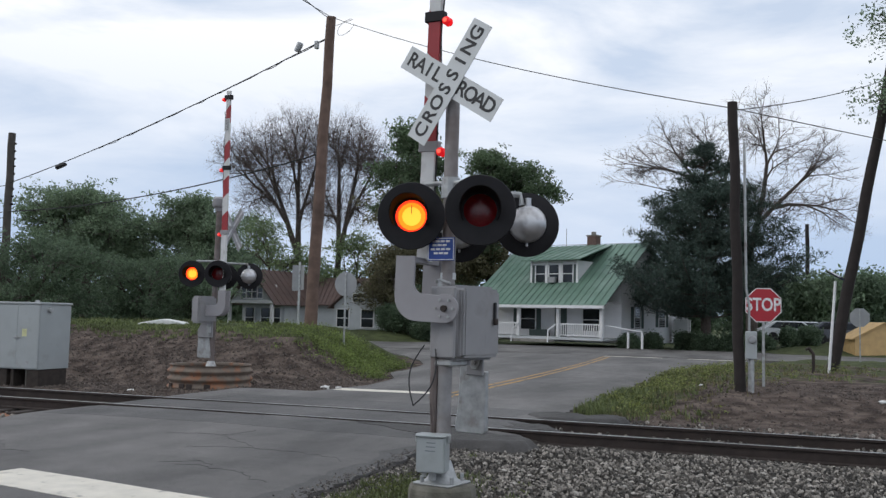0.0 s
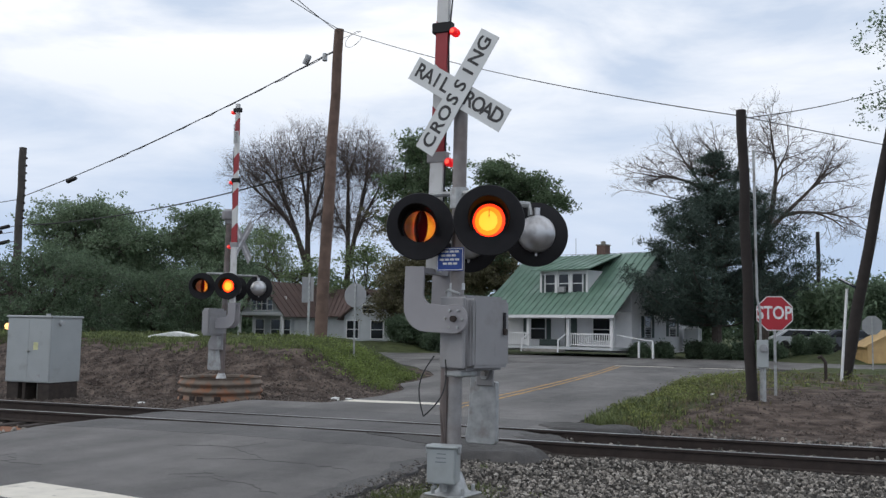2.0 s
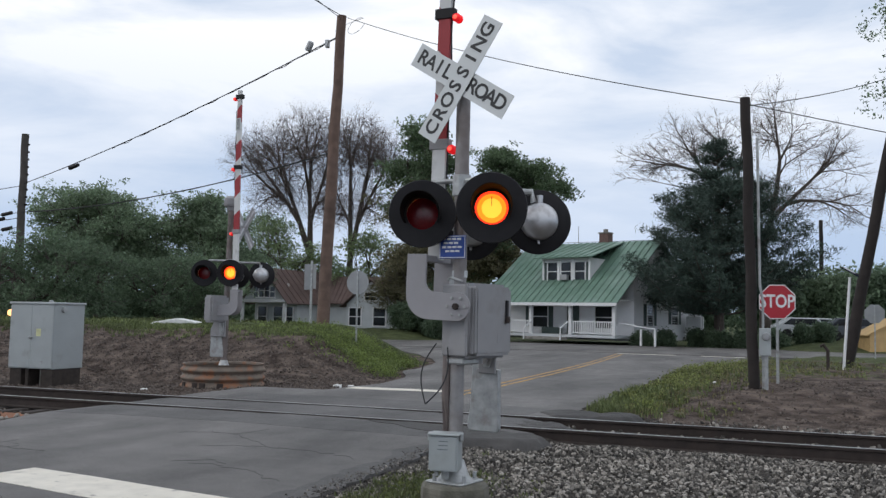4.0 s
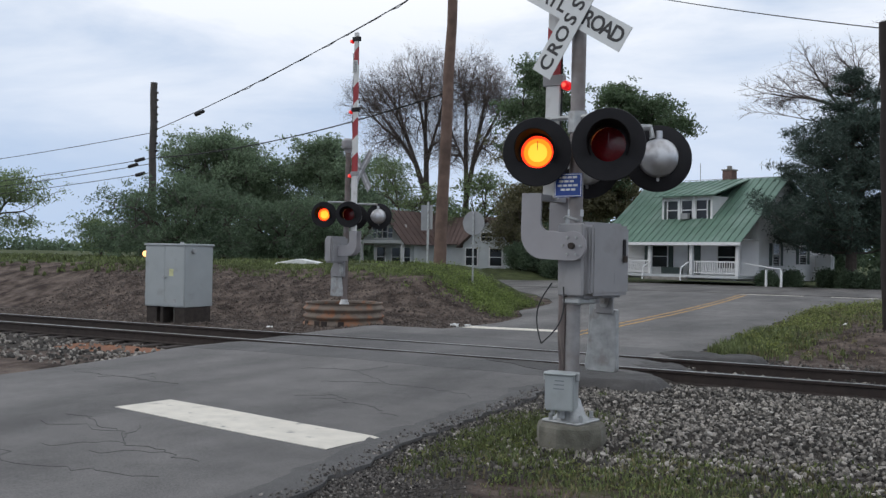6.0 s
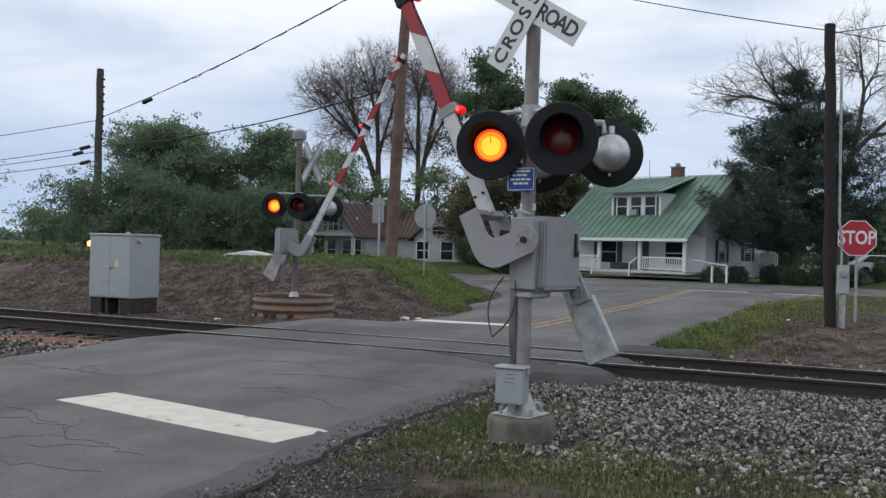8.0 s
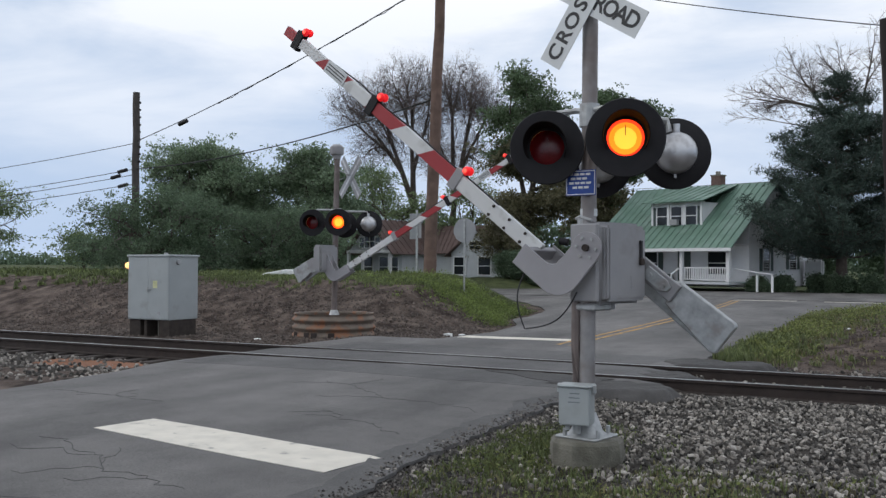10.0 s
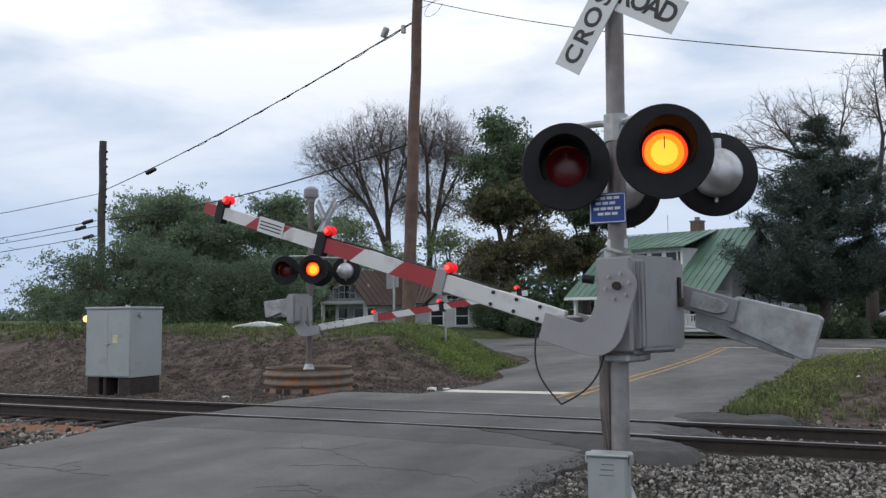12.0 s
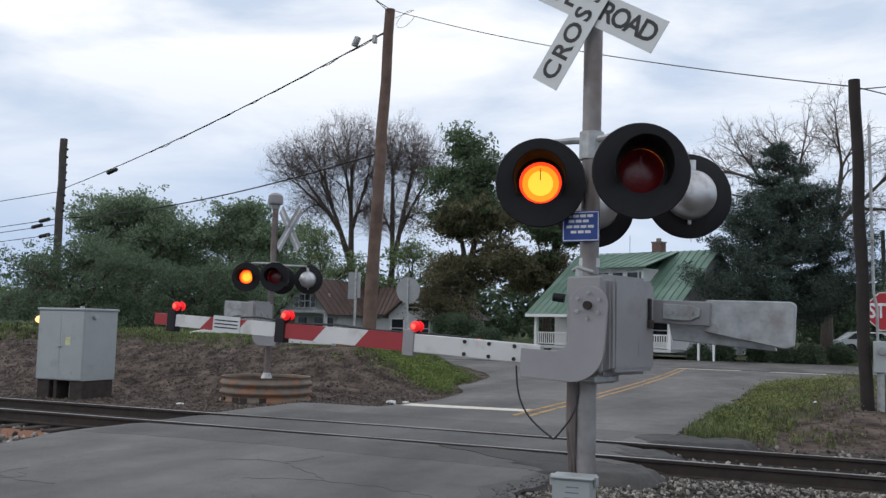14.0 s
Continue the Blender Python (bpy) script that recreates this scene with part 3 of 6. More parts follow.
def spill(cx, cy, rx, ry, low, top, seed, label):
    """Lumpy hand-laid asphalt with a ragged outline, thinning out to nothing."""
    n, bm, grid = 34, bmesh.new(), []
    for j in range(n + 1):
        row = []
        for i in range(n + 1):
            u, v = 2 * i / n - 1, 2 * j / n - 1
            x, y = cx + rx * u, cy + ry * v
            ragged = 0.28 * lump(x, y, 1.6, seed) + 0.16 * lump(x, y, 5.0, seed + 3)
            k = smooth01((1.0 + ragged - math.hypot(u, v)) / 0.42)
            row.append(bm.verts.new((x, y, low - 0.06 + (top - low + 0.06) * k + k * (0.022 * lump(x, y, 4.5, seed) + 0.012 * lump(x, y, 11, seed)))))
        grid.append(row)
    for a, b in zip(grid, grid[1:]):
        for i in range(n):
            bm.faces.new((a[i], a[i + 1], b[i + 1], b[i]))
    tagged(part("asphalt_patch", bm, TAR, smooth=True), label, "road", kind="structure")


def build_spills():
    spill(-1.0, -0.95, 1.0, 0.80, -0.17, -0.008, 31, "dark lumpy asphalt against the rail")
    spill(-0.7, 0.72, 0.75, 0.56, -0.19, -0.035, 35, "dark lumpy asphalt between the rails")
    spill(-0.35, 2.35, 1.25, 0.78, -0.15, -0.005, 39, "dark lumpy asphalt beyond the rail")


build_ground()
build_roads()
build_spills()
build_markings()
build_track()

# ---- crossing signals ----


def lamp(parent, x, y, z, yaw, side, blink):
    """One flashing lamp: a round black background, visor, housing and a two-sided lens that turns; faces local -y."""
    disc = bmesh.new()
    lathe([(0.142, 0.012), (0.300, 0.018), (0.306, 0.010), (0.306, 0.0), (0.300, -0.004), (0.142, -0.004), (0.142, 0.012)], pose(0, 0, 0, 90), disc, 48)
    unit = part("flashing_lamp", disc, BLACK, parent, "round black background with a visor", pose(x, y, z, 0, 0, yaw), smooth=True)
    hood = bmesh.new()
    rows = []
    n = 28
    for i in range(n + 1):
        a = radians(-32 + 244 * i / n)
        reach = 0.30 * (0.35 + 0.65 * math.sin(math.pi * min(1, max(0, (i / n)))) ** 0.7)
        rows.append([hood.verts.new((r * math.cos(a), yy, r * math.sin(a))) for r, yy in ((0.168, -0.012), (0.176, -reach), (0.171, -reach), (0.163, -0.012))])
    for p, q in zip(rows, rows[1:]):
        for k in range(4):
            hood.faces.new((p[k], p[(k + 1) % 4], q[(k + 1) % 4], q[k]))
    hood.faces.new(rows[0][::-1])
    hood.faces.new(rows[-1])
    bmesh.ops.recalc_face_normals(hood, faces=hood.faces)
    part("visor", hood, MATTBLACK, unit, "curved black visor", smooth=True)
    shell = lathe([(0.156, 0.008), (0.172, 0.02), (0.178, 0.05), (0.172, 0.12), (0.148, 0.18), (0.10, 0.215), (0.05, 0.228), (0, 0.23)], pose(0, 0, 0, -90), None, 36)
    rod((0, 0.10, 0.15), (0, 0.10, 0.24), 0.03, 0.03, shell)
    box(-0.012, 0.012, 0.02, 0.04, -0.21, -0.165, 0.004, shell)
    box(0.16, 0.20, 0.02, 0.05, -0.02, 0.02, 0.006, shell)
    part("lamp_housing", shell, SILVER, unit, "dull silver rounded lamp housing", smooth=True)
    # the lens carries a lit face (-y) and a dark face
    lens = bmesh.new()
    for rows, slot in (([(0, 0.031), (0.05, 0.029), (0.085, 0.024)], 1), ([(0.085, 0.024), (0.125, 0.014)], 2), ([(0.125, 0.014), (0.149, 0.005)], 3), ([(0.149, 0.005), (0.149, -0.005), (0.10, -0.018), (0.05, -0.026), (0, -0.029)], 0)):
        done = len(lens.faces)
        lathe(rows, pose(0, 0, 0, 90), lens, 32)
        lens.faces.ensure_lookup_table()
        for f in lens.faces[done:]:
            f.material_index = slot
    seam = box(-0.003, 0.003, 0.010, 0.018, 0.02, 0.10)
    glass = part("lens", lens, [LENS_OFF, LENS_HOT, LENS_MID, LENS_ON], unit, "round red signal lens", smooth=True)
    part("lens_rib", seam, LENS_OFF, unit).matrix_basis = pose(0, 0, 0)
    if blink:
        BLINKS.append((glass, side))
    else:
        glass.matrix_basis = pose(0, 0.055, 0, 0, 0, 180)
    return unit


BLINKS = []
MOVING = []
CABLES, CABLE = [], (0.55, 0.55)


def gate(parent, px, py, pz, phi, length, lights, w, back, away, mid):
    """The swinging barrier: bracket, striped arm with lamps and counterweight; its x runs out along the arm, the pivot is its origin."""
    outline = [(0.46, w + 0.05), (0.46, w - 0.145)]
    outline += [(0.10 - 0.225 * math.sin(radians(a)), w + 0.08 - 0.225 * math.cos(radians(a))) for a in range(0, 91, 15)]
    outline += [(0.13 * math.cos(radians(a)), 0.13 * math.sin(radians(a))) for a in range(180, -31, -15)]
    outline += [(0.125 + 0.09 * (1 - math.cos(radians(a))), w + 0.14 - 0.09 * math.sin(radians(a))) for a in range(0, 91, 18)]
    arm = part("barrier_arm", prism(outline, -0.012, 0.012, bevel=0.003), BRACKET, parent, "grey bent bracket with a striped barrier arm", pose(px, py, pz, 0, -90, phi))
    inner = [(x, z) for x, z in outline]
    part("bracket_plate", prism(inner, 2 * mid - 0.01, 2 * mid + 0.01, bevel=0.003), BRACKET, arm)
    part("bracket_bar", box(0.40, 0.455, 0.012, 2 * mid - 0.01, w - 0.075, w + 0.03, 0.006), BRACKET, arm)
    bolts = bmesh.new()
    lathe([(0, 0.03), (0.032, 0.03), (0.032, 0)], pose(0, 0.012, 0, -90), bolts, 12)
    part("shaft_end", bolts, RUST, arm)
    hub = rod((0, -0.045, 0), (0, 0.6, 0), 0.028, 0.028)
    part("shaft", hub, RUST, arm)
    for k in range(6):
        a = radians(60 * k + 30)
        for yy in (-0.022, 0.012):
            b = lathe([(0, 0.010), (0.013, 0.010), (0.013, 0)], pose(0.085 * math.cos(a), yy, 0.085 * math.sin(a), 90), None, 6)
            part("bolt", b, GALV, arm)
    # the beam: an aluminium root and striped sheeting, two thin faces on a core
    root = box(0.42, lights[0] + 0.02, mid - 0.03, mid + 0.03, w - 0.070, w + 0.070, 0.006)
    part("arm_root", root, ARMWHITE, arm, "bare grey-white arm section")
    for x in (0.62, 0.82, 1.02):
        for z in (-0.045, 0.045):
            part("bolt", rod((x, mid - 0.04, w + z), (x, mid + 0.04, w + z), 0.014), RUST, arm)
    x, k = lights[0] + 0.02, 0
    edges = [x]
    while x < length - 0.1:
        x = min(length, x + 0.41)
        edges.append(x)
    for i, (a, b) in enumerate(zip(edges, edges[1:])):
        hgt = 0.068 - 0.020 * (a - 1.4) / max(1, length - 1.4)
        lean = 0.12
        la = 0 if i == 0 else lean
        lb = 0 if b >= length - 1e-6 else lean
        shape = [(a + la / 2, w - hgt), (b + lb / 2, w - hgt), (b - lb / 2, w + hgt), (a - la / 2, w + hgt)]
        part("arm_stripe", prism(shape, mid - 0.027, mid + 0.027), ARMRED if i % 2 == 0 else ARMWHITE, arm)
    plaque = box(lights[2] - 0.80, lights[2] - 0.50, mid - 0.036, mid - 0.029, w - 0.06, w + 0.075)
    note = part("notice_plate", plaque, SIGNWHITE, arm, "small white notice plate")
    for z in (-0.03, 0.0, 0.03):
        part("notice_bar", box(lights[2] - 0.78, lights[2] - 0.52, mid - 0.039, mid - 0.0365, w + z + 0.002, w + z + 0.012), INK, note)
    for i, x in enumerate(lights):
        clamp = box(x - 0.05, x + 0.05, mid - 0.04, mid + 0.04, w - 0.10, w + 0.10, 0.006)
        lampbody = part("arm_lamp", clamp, CASEGREY if i == 0 else BLACK, arm, "clamped arm lamp")
        for s in (-1, 1):
            body = lathe([(0, 0.044), (0.014, 0.042), (0.021, 0.039)], pose(x - 0.05, mid + s * 0.02, w + 0.125, -90 * s), None, 16)
            rim = lathe([(0.021, 0.039), (0.034, 0.028), (0.042, 0.010), (0.040, 0.0), (0.0, 0.0)], pose(x - 0.05, mid + s * 0.02, w + 0.125, -90 * s), None, 16)
            part("arm_lamp_rim", rim, SMALL_RIM, lampbody, "red plastic lens", smooth=True)
            part("arm_lamp_lens", body, SMALL_ON, lampbody, "glowing red lens", smooth=True)
        part("lamp_bracket", box(x - 0.07, x - 0.01, mid - 0.018, mid + 0.018, w + 0.08, w + 0.12, 0.006), BLACK, lampbody)
    wire = tube([(1.0 + 0.4 * k, mid, w + 0.075 + 0.02 * math.sin(3.0 * k)) for k in range(int((length - 1) / 0.4))], 0.008)
    part("lamp_cable", wire, WIRE, arm)
    # counterweight on the far end of the shaft
    beam = box(-0.62, 0.0, back - 0.02, back + 0.02, -0.085, 0.085, 0.008)
    part("counterweight_lever", beam, CASEGREY, arm)
    weight = bmesh.new()
    prism([(-0.58, 0.10), (-0.58, -0.125), (-1.12, -0.20), (-1.17, -0.18), (-1.17, 0.10), (-1.14, 0.12)], back + 0.02, back + 0.10, weight, bevel=0.008)
    weight_part = part("counterweight", weight, GALV, arm, "dull galvanised counterweight plates")
    lowp = bmesh.new()
    prism([(-0.30, -0.06), (-1.02, -0.12), (-1.05, -0.22), (-0.34, -0.20)], back + 0.11, back + 0.16, lowp, bevel=0.006)
    low_part = part("counterweight_plate", lowp, GALV, arm)
    if away > 0:
        # the far gate carries its weight on a cranked lever
        for ob in (weight_part, low_part):
            ob.data.transform(Matrix.Translation((0.14, 0, 0.20)) @ Matrix.Diagonal((1.05, 1, 1.15, 1)))
        part("counterweight_crank", prism([(-0.2, -0.08), (-0.62, -0.02), (-0.62, 0.30), (-0.45, 0.30), (-0.05, 0.09)], back - 0.03, back + 0.03, bevel=0.006), CASEGREY, arm)
    clip = prism([(-0.30, 0.055), (-0.30, -0.055), (-0.50, -0.055), (-0.56, -0.02), (-0.56, 0.03), (-0.50, 0.055)], back - 0.045, back - 0.02, bevel=0.004)
    part("clamp_plate", clip, GALV, arm)
    for x in (-0.36, -0.50):
        part("bolt", rod((x, back - 0.065, 0), (x, back - 0.04, 0), 0.02), GALV, arm)
    if away < 0:
        for ob in (arm, *arm.children_recursive):
            ob.data.transform(Matrix.Diagonal((1, -1, 1, 1)))
            ob.data.flip_normals()
    MOVING.append((arm, (px, py, pz), phi))
    return arm


def crossbuck(parent, m, roll, lettered):
    """Two crossed blades; local -y is the face."""
    for text, ang, y in (("RAIL ROAD", roll - 45, 0.0), ("CROSSING", roll + 45, -0.012)):
        blade = part("crossbuck_blade", box(-0.61, 0.61, y - 0.003, y + 0.003, -0.1145, 0.1145), [SIGNWHITE] if lettered else [SIGNBACK], parent, "white sign blade with black letters" if lettered else "bare aluminium back of a sign blade", m @ pose(0, 0, 0, 0, -ang, 0))
        if lettered:
            for i, ch in enumerate(text):
                n = len(text)
                xx = -0.50 + 1.0 * i / (n - 1) if text == "CROSSING" else (-0.51 + 0.112 * i if i < 4 else 0.51 - 0.118 * (n - 1 - i))
                if ch != " ":
                    words(ch, 0.19, INK, blade, pose(xx, y - 0.0042, 0))
        else:
            part("reflective_strip", box(-0.6, 0.6, y + 0.004, y + 0.006, -0.03, 0.03), SILVER, blade)
        for s in (-0.05, 0.05):
            part("bolt", rod((s, y - 0.010, s * 0.6), (s, y, s * 0.6), 0.012), INK, blade)


def near_signal():
    X, Y = 0.0, -4.86
    sig = empty("crossing_signal", pose(X, Y, -0.16), "grey level crossing signal with flashing lamps and a striped barrier", "crossing signal", "crossing signals")
    Z = 0.16

    def at(x, y, z, *turn):
        return pose(x - X, y - Y, z + Z, *turn)
    base = bmesh.new()
    lathe([(0.315, -0.08), (0.31, 0.17), (0.302, 0.21), (0.28, 0.237), (0.2, 0.242), (0, 0.244)], pose(0, 0, 0, 0, 0, -14), base, 9)
    part("foundation", base, OLDCONCRETE, sig, "blocky mossy concrete foundation")
    foot = bmesh.new()
    box(-0.19, 0.19, -0.19, 0.19, 0.24, 0.262, 0.01, foot, pose(0, 0, 0, 0, 0, -14))
    lathe([(0.17, 0.26), (0.13, 0.30), (0.085, 0.42), (0.078, 0.44), (0, 0.44)], None, foot, 20)
    part("mast_foot", foot, GALV, sig, "cast mast foot", smooth=True)
    for sx in (-1, 1):
        for sy in (-1, 1):
            part("anchor_bolt", rod((0.14 * sx, 0.14 * sy, 0.26), (0.14 * sx, 0.14 * sy, 0.32), 0.018), GALV, sig)
    part("mast", rod((0, 0, 0.40), (0.035, -0.02, 3.98), 0.064, 0.064, None, 24), MAST, sig, "round galvanised mast", smooth=True)
    part("cable_conduit", tube([(-0.085, -0.02, 0.5), (-0.088, -0.02, 1.0), (-0.085, -0.01, 1.45)], 0.042), FARMAST, sig, "dull brown cable conduit", smooth=True)
    # junction box at the foot of the mast
    jb = part("junction_box", box(-0.13, 0.13, -0.085, 0.085, -0.155, 0.155, 0.012, None, None, 2), CABINET, sig, "small grey junction box", at(-0.03, -5.03, 0.36, 0, 0, 4))
    part("box_lid", box(-0.14, 0.14, -0.10, 0.09, 0.150, 0.172, 0.008), CABINET, jb)
    for z in (0.07, 0.035, 0.0):
        part("lettering_bar", box(-0.05 + z * 0.2, 0.045, -0.0875, -0.0855, z + 0.03, z + 0.038), PRINT, jb)
    for x in (-0.145, 0.145):
        part("latch", box(x - 0.012, x + 0.012, -0.03, 0.03, 0.10, 0.17, 0.005), GALV, jb)
    part("cable_gland", rod((0, 0, -0.155), (0, 0, -0.23), 0.035), GALV, jb)
    part("cable_gland", rod((-0.07, -0.02, -0.155), (-0.07, -0.02, -0.20), 0.022), GALV, jb)
    # mechanism case
    case = bmesh.new()
    box(-0.125, 0.165, 0.0, 0.62, -0.35, 0.325, 0.045, case, None, 3)
    cs = part("gate_mechanism", case, CASEGREY, sig, "grey gate mechanism case", at(0.005, -4.94, 1.525, 0, 0, -19), smooth=True)
    part("case_lid", box(0.155, 0.192, 0.06, 0.60, -0.325, 0.30, 0.028, None, None, 2), CASEGREY, cs, "rounded case door", smooth=True)
    part("case_side", box(-0.135, 0.14, -0.022, 0.02, -0.33, 0.31, 0.012), CASEGREY, cs)
    part("hasp", box(0.190, 0.207, 0.50, 0.54, 0.02, 0.18, 0.006), BLACK, cs, "dark door hasp")
    part("padlock", box(0.197, 0.227, 0.49, 0.54, -0.03, 0.03, 0.008), RUST, cs)
    part("name_plate", box(0.1915, 0.194, 0.38, 0.50, -0.22, -0.12), CASEGREY, cs)
    part("cap", rod((-0.05, 0.05, 0.31), (-0.05, 0.05, 0.37), 0.05), GALV, cs)
    part("stay_rod", tube([(-0.16, 0.1, 0.36), (-0.05, 0.0, 0.37), (0.06, 0.02, 0.335)], 0.014), GALV, cs)
    part("drain_boss", rod((0.03, 0.3, -0.40), (0.03, 0.3, -0.34), 0.05), CASEGREY, cs)
    part("mast_clamp", box(-0.14, 0.10, 0.0, 0.25, -0.405, -0.345, 0.015), GALV, cs)
    part("switch_knob", rod((-0.15, -0.02, 0.16), (-0.22, -0.05, 0.17), 0.03), BLACK, cs)
    # lamps
    lamp(sig, *at(-0.28, -5.06, 2.462).translation, 15, "L", True)
    lamp(sig, *at(0.437, -5.27, 2.475).translation, 17, "R", True)
    lamp(sig, *at(0.598, -4.30, 2.45).translation, 200, "", False)
    lamp(sig, *at(-0.13, -4.13, 2.41).translation, 200, "", False)
    part("lamp_crossarm", tube([at(*p).translation for p in ((-0.30, -4.86, 2.72), (-0.26, -4.86, 2.775), (-0.1, -4.84, 2.785), (0.02, -4.87, 2.77), (0.2, -4.98, 2.775), (0.40, -5.10, 2.76), (0.43, -5.15, 2.70))], 0.024), GALV, sig, "bent grey pipe carrying the lamps", smooth=True)
    part("lamp_crossarm", tube([at(*p).translation for p in ((0.58, -4.42, 2.62), (0.56, -4.42, 2.72), (0.3, -4.5, 2.73), (0.02, -4.85, 2.72), (-0.12, -4.25, 2.70), (-0.13, -4.25, 2.62))], 0.03), GALV, sig, "bent grey pipe carrying the lamps", smooth=True)
    part("arm_clamp", rod((0.02, 0, 2.80), (0.022, 0, 2.99), 0.085, 0.085), GALV, sig)
    # signs
    crossbuck(sig, at(0.035, -4.985, 3.685, -5, 0, -14), 13, True)
    bs = part("emergency_sign", box(-0.13, 0.13, -0.004, 0.004, -0.105, 0.105, 0.002), BLUE, sig, "small blue sign with unreadable white print", at(-0.02, -4.965, 2.17, 0, 0, -4))
    for z, x0, x1 in ((0.06, -0.105, 0.105), (0.025, -0.085, 0.085), (-0.012, -0.10, 0.10), (-0.048, -0.07, 0.095)):
        for k in range(int((x1 - x0) / 0.05)):
            part("print_bar", box(x0 + 0.05 * k, x0 + 0.05 * k + 0.04, -0.0065, -0.0045, z, z + 0.019), LETTERWHITE, bs)
    for z in (-0.098, 0.092):
        part("border", box(-0.125, 0.125, -0.0065, -0.0045, z, z + 0.006), LETTERWHITE, bs)
    for x in (-0.125, 0.119):
        part("border", box(x, x + 0.006, -0.0065, -0.0045, -0.09, 0.09), LETTERWHITE, bs)
    part("band", rod((0.015, 0, 2.06), (0.015, 0, 2.12), 0.072, 0.072), SIGNWHITE, sig)
    for nm, length in (("cable_strand", CABLE[0]), ("cable_strand", CABLE[1])):
        pts = [(length * k / 10, 0, -0.09 * math.sin(math.pi * k / 10)) for k in range(11)]
        CABLES.append(part(nm, tube(pts, 0.0065), WIRE, sig, "black flexible cable", smooth=True))
    gate(sig, *at(0.064, -5.065, 1.635).translation, 173.75, 4.18, (1.50, 2.74, 3.97), -0.365, 0.72, -1, 0.27)
    return sig


def far_signal():
    X, Y = -9.37, 5.45
    sig = empty("crossing_signal", pose(X, Y, -0.1), "grey level crossing signal with a bell, beyond the rails", "crossing signal", "crossing signals")
    Z = 0.1

    def at(x, y, z, *turn):
        return pose(x - X, y - Y, z + Z, *turn)
    part("foundation", box(-0.3, 0.3, -0.3, 0.3, -0.1, 0.36, 0.03), CONCRETE, sig)
    part("mast_foot", lathe([(0.17, 0.36), (0.13, 0.40), (0.085, 0.52), (0.078, 0.54), (0, 0.54)], None, None, 20), GALV, sig, smooth=True)
    part("mast", rod((0, 0, 0.40), (0.06, 0, 4.10), 0.068, 0.064, None, 20), FARMAST, sig, "round galvanised mast", smooth=True)
    bell = lathe([(0, 4.36), (0.09, 4.355), (0.155, 4.30), (0.165, 4.16), (0.15, 4.12), (0.10, 4.10), (0.085, 4.02), (0, 4.02)], pose(0.05, 0, 0), None, 20)
    part("bell", bell, CASEGREY, sig, "round grey warning bell", smooth=True)
    case = bmesh.new()
    box(-0.125, 0.125, -0.5, 0.12, -0.31, 0.31, 0.045, case, None, 2)
    part("gate_mechanism", case, CASEGREY, sig, "grey gate mechanism case", at(-9.40, 5.35, 1.62, 0, 0, -6), smooth=True)
    lamp(sig, *at(-9.73, 5.08, 2.44).translation, 22, "L", True)
    lamp(sig, *at(-9.01, 5.05, 2.44).translation, 22, "R", True)
    lamp(sig, *at(-8.62, 5.75, 2.42).translation, 200, "", False)
    lamp(sig, *at(-9.42, 5.95, 2.42).translation, 200, "", False)
    part("lamp_crossarm", tube([at(*p).translation for p in ((-9.73, 5.2, 2.66), (-9.7, 5.2, 2.74), (-9.37, 5.36, 2.74), (-9.05, 5.2, 2.74), (-9.01, 5.2, 2.66))], 0.025), GALV, sig, smooth=True)
    part("lamp_crossarm", tube([at(*p).translation for p in ((-8.62, 5.7, 2.6), (-8.65, 5.7, 2.7), (-9.37, 5.55, 2.72), (-9.42, 5.8, 2.7), (-9.42, 5.85, 2.6))], 0.025), GALV, sig, smooth=True)
    crossbuck(sig, at(-9.05, 5.60, 3.50, 0, 0, 152), 4, False)
    part("sign_bracket", tube([at(*p).translation for p in ((-9.34, 5.45, 3.7), (-9.05, 5.58, 3.55), (-9.34, 5.45, 3.4))], 0.02), GALV, sig)
    gate(sig, *at(-9.376, 5.05, 1.60).translation, 0.3, 5.08, (1.79, 3.28, 4.93), -0.44, 0.30, 1, 0.10)
    return sig


near_signal()
far_signal()

# ---- poles, wires, signs and the equipment cabinet ----


def pole(name, base, top, r0, r1, material, label):
    base, top = Vector(base), Vector(top)
    ob = empty(name, Matrix.Translation(base), label, "utility pole", "utility poles")
    rng = random.Random(int(r0 * 1000))
    n, d = 14, top - base
    own = bmesh.new()
    rings = []
    for i in range(n + 1):
        c = d * (i / n) + Vector((0.015 * math.sin(i * 1.3), 0.012 * math.cos(i * 1.7), 0))
        r = r0 + (r1 - r0) * i / n
        rings.append([own.verts.new(c + Vector((r * (1 + rng.uniform(-.04, .04)) * math.cos(k * math.pi / 8), r * math.sin(k * math.pi / 8), 0))) for k in range(16)])
    for a, b in zip(rings, rings[1:]):
        for k in range(16):
            own.faces.new((a[k], a[(k + 1) % 16], b[(k + 1) % 16], b[k]))
    own.faces.new(rings[-1])
    own.faces.new(rings[0][::-1])
    part("shaft", own, material, ob, smooth=True)
    return ob


def wire(pts, sag, r=0.013, label="black overhead cable strung between wooden poles", wobble=0.0):
    """A hanging cable through points, sagging between each two."""
    path = []
    for a, b in zip(pts, pts[1:]):
        a, b = Vector(a), Vector(b)
        for i in range(25):
            t = i / 24
            p = a.lerp(b, t)
            p.z -= sag * 4 * t * (1 - t)
            if wobble:
                p.z += wobble * math.sin(t * 61) * (0.6 + 0.4 * math.sin(t * 17))
            path.append(p)
    tagged(part("overhead_cable", tube(path, r, None, 5), WIRE, smooth=True), label, "cable", "overhead cables")


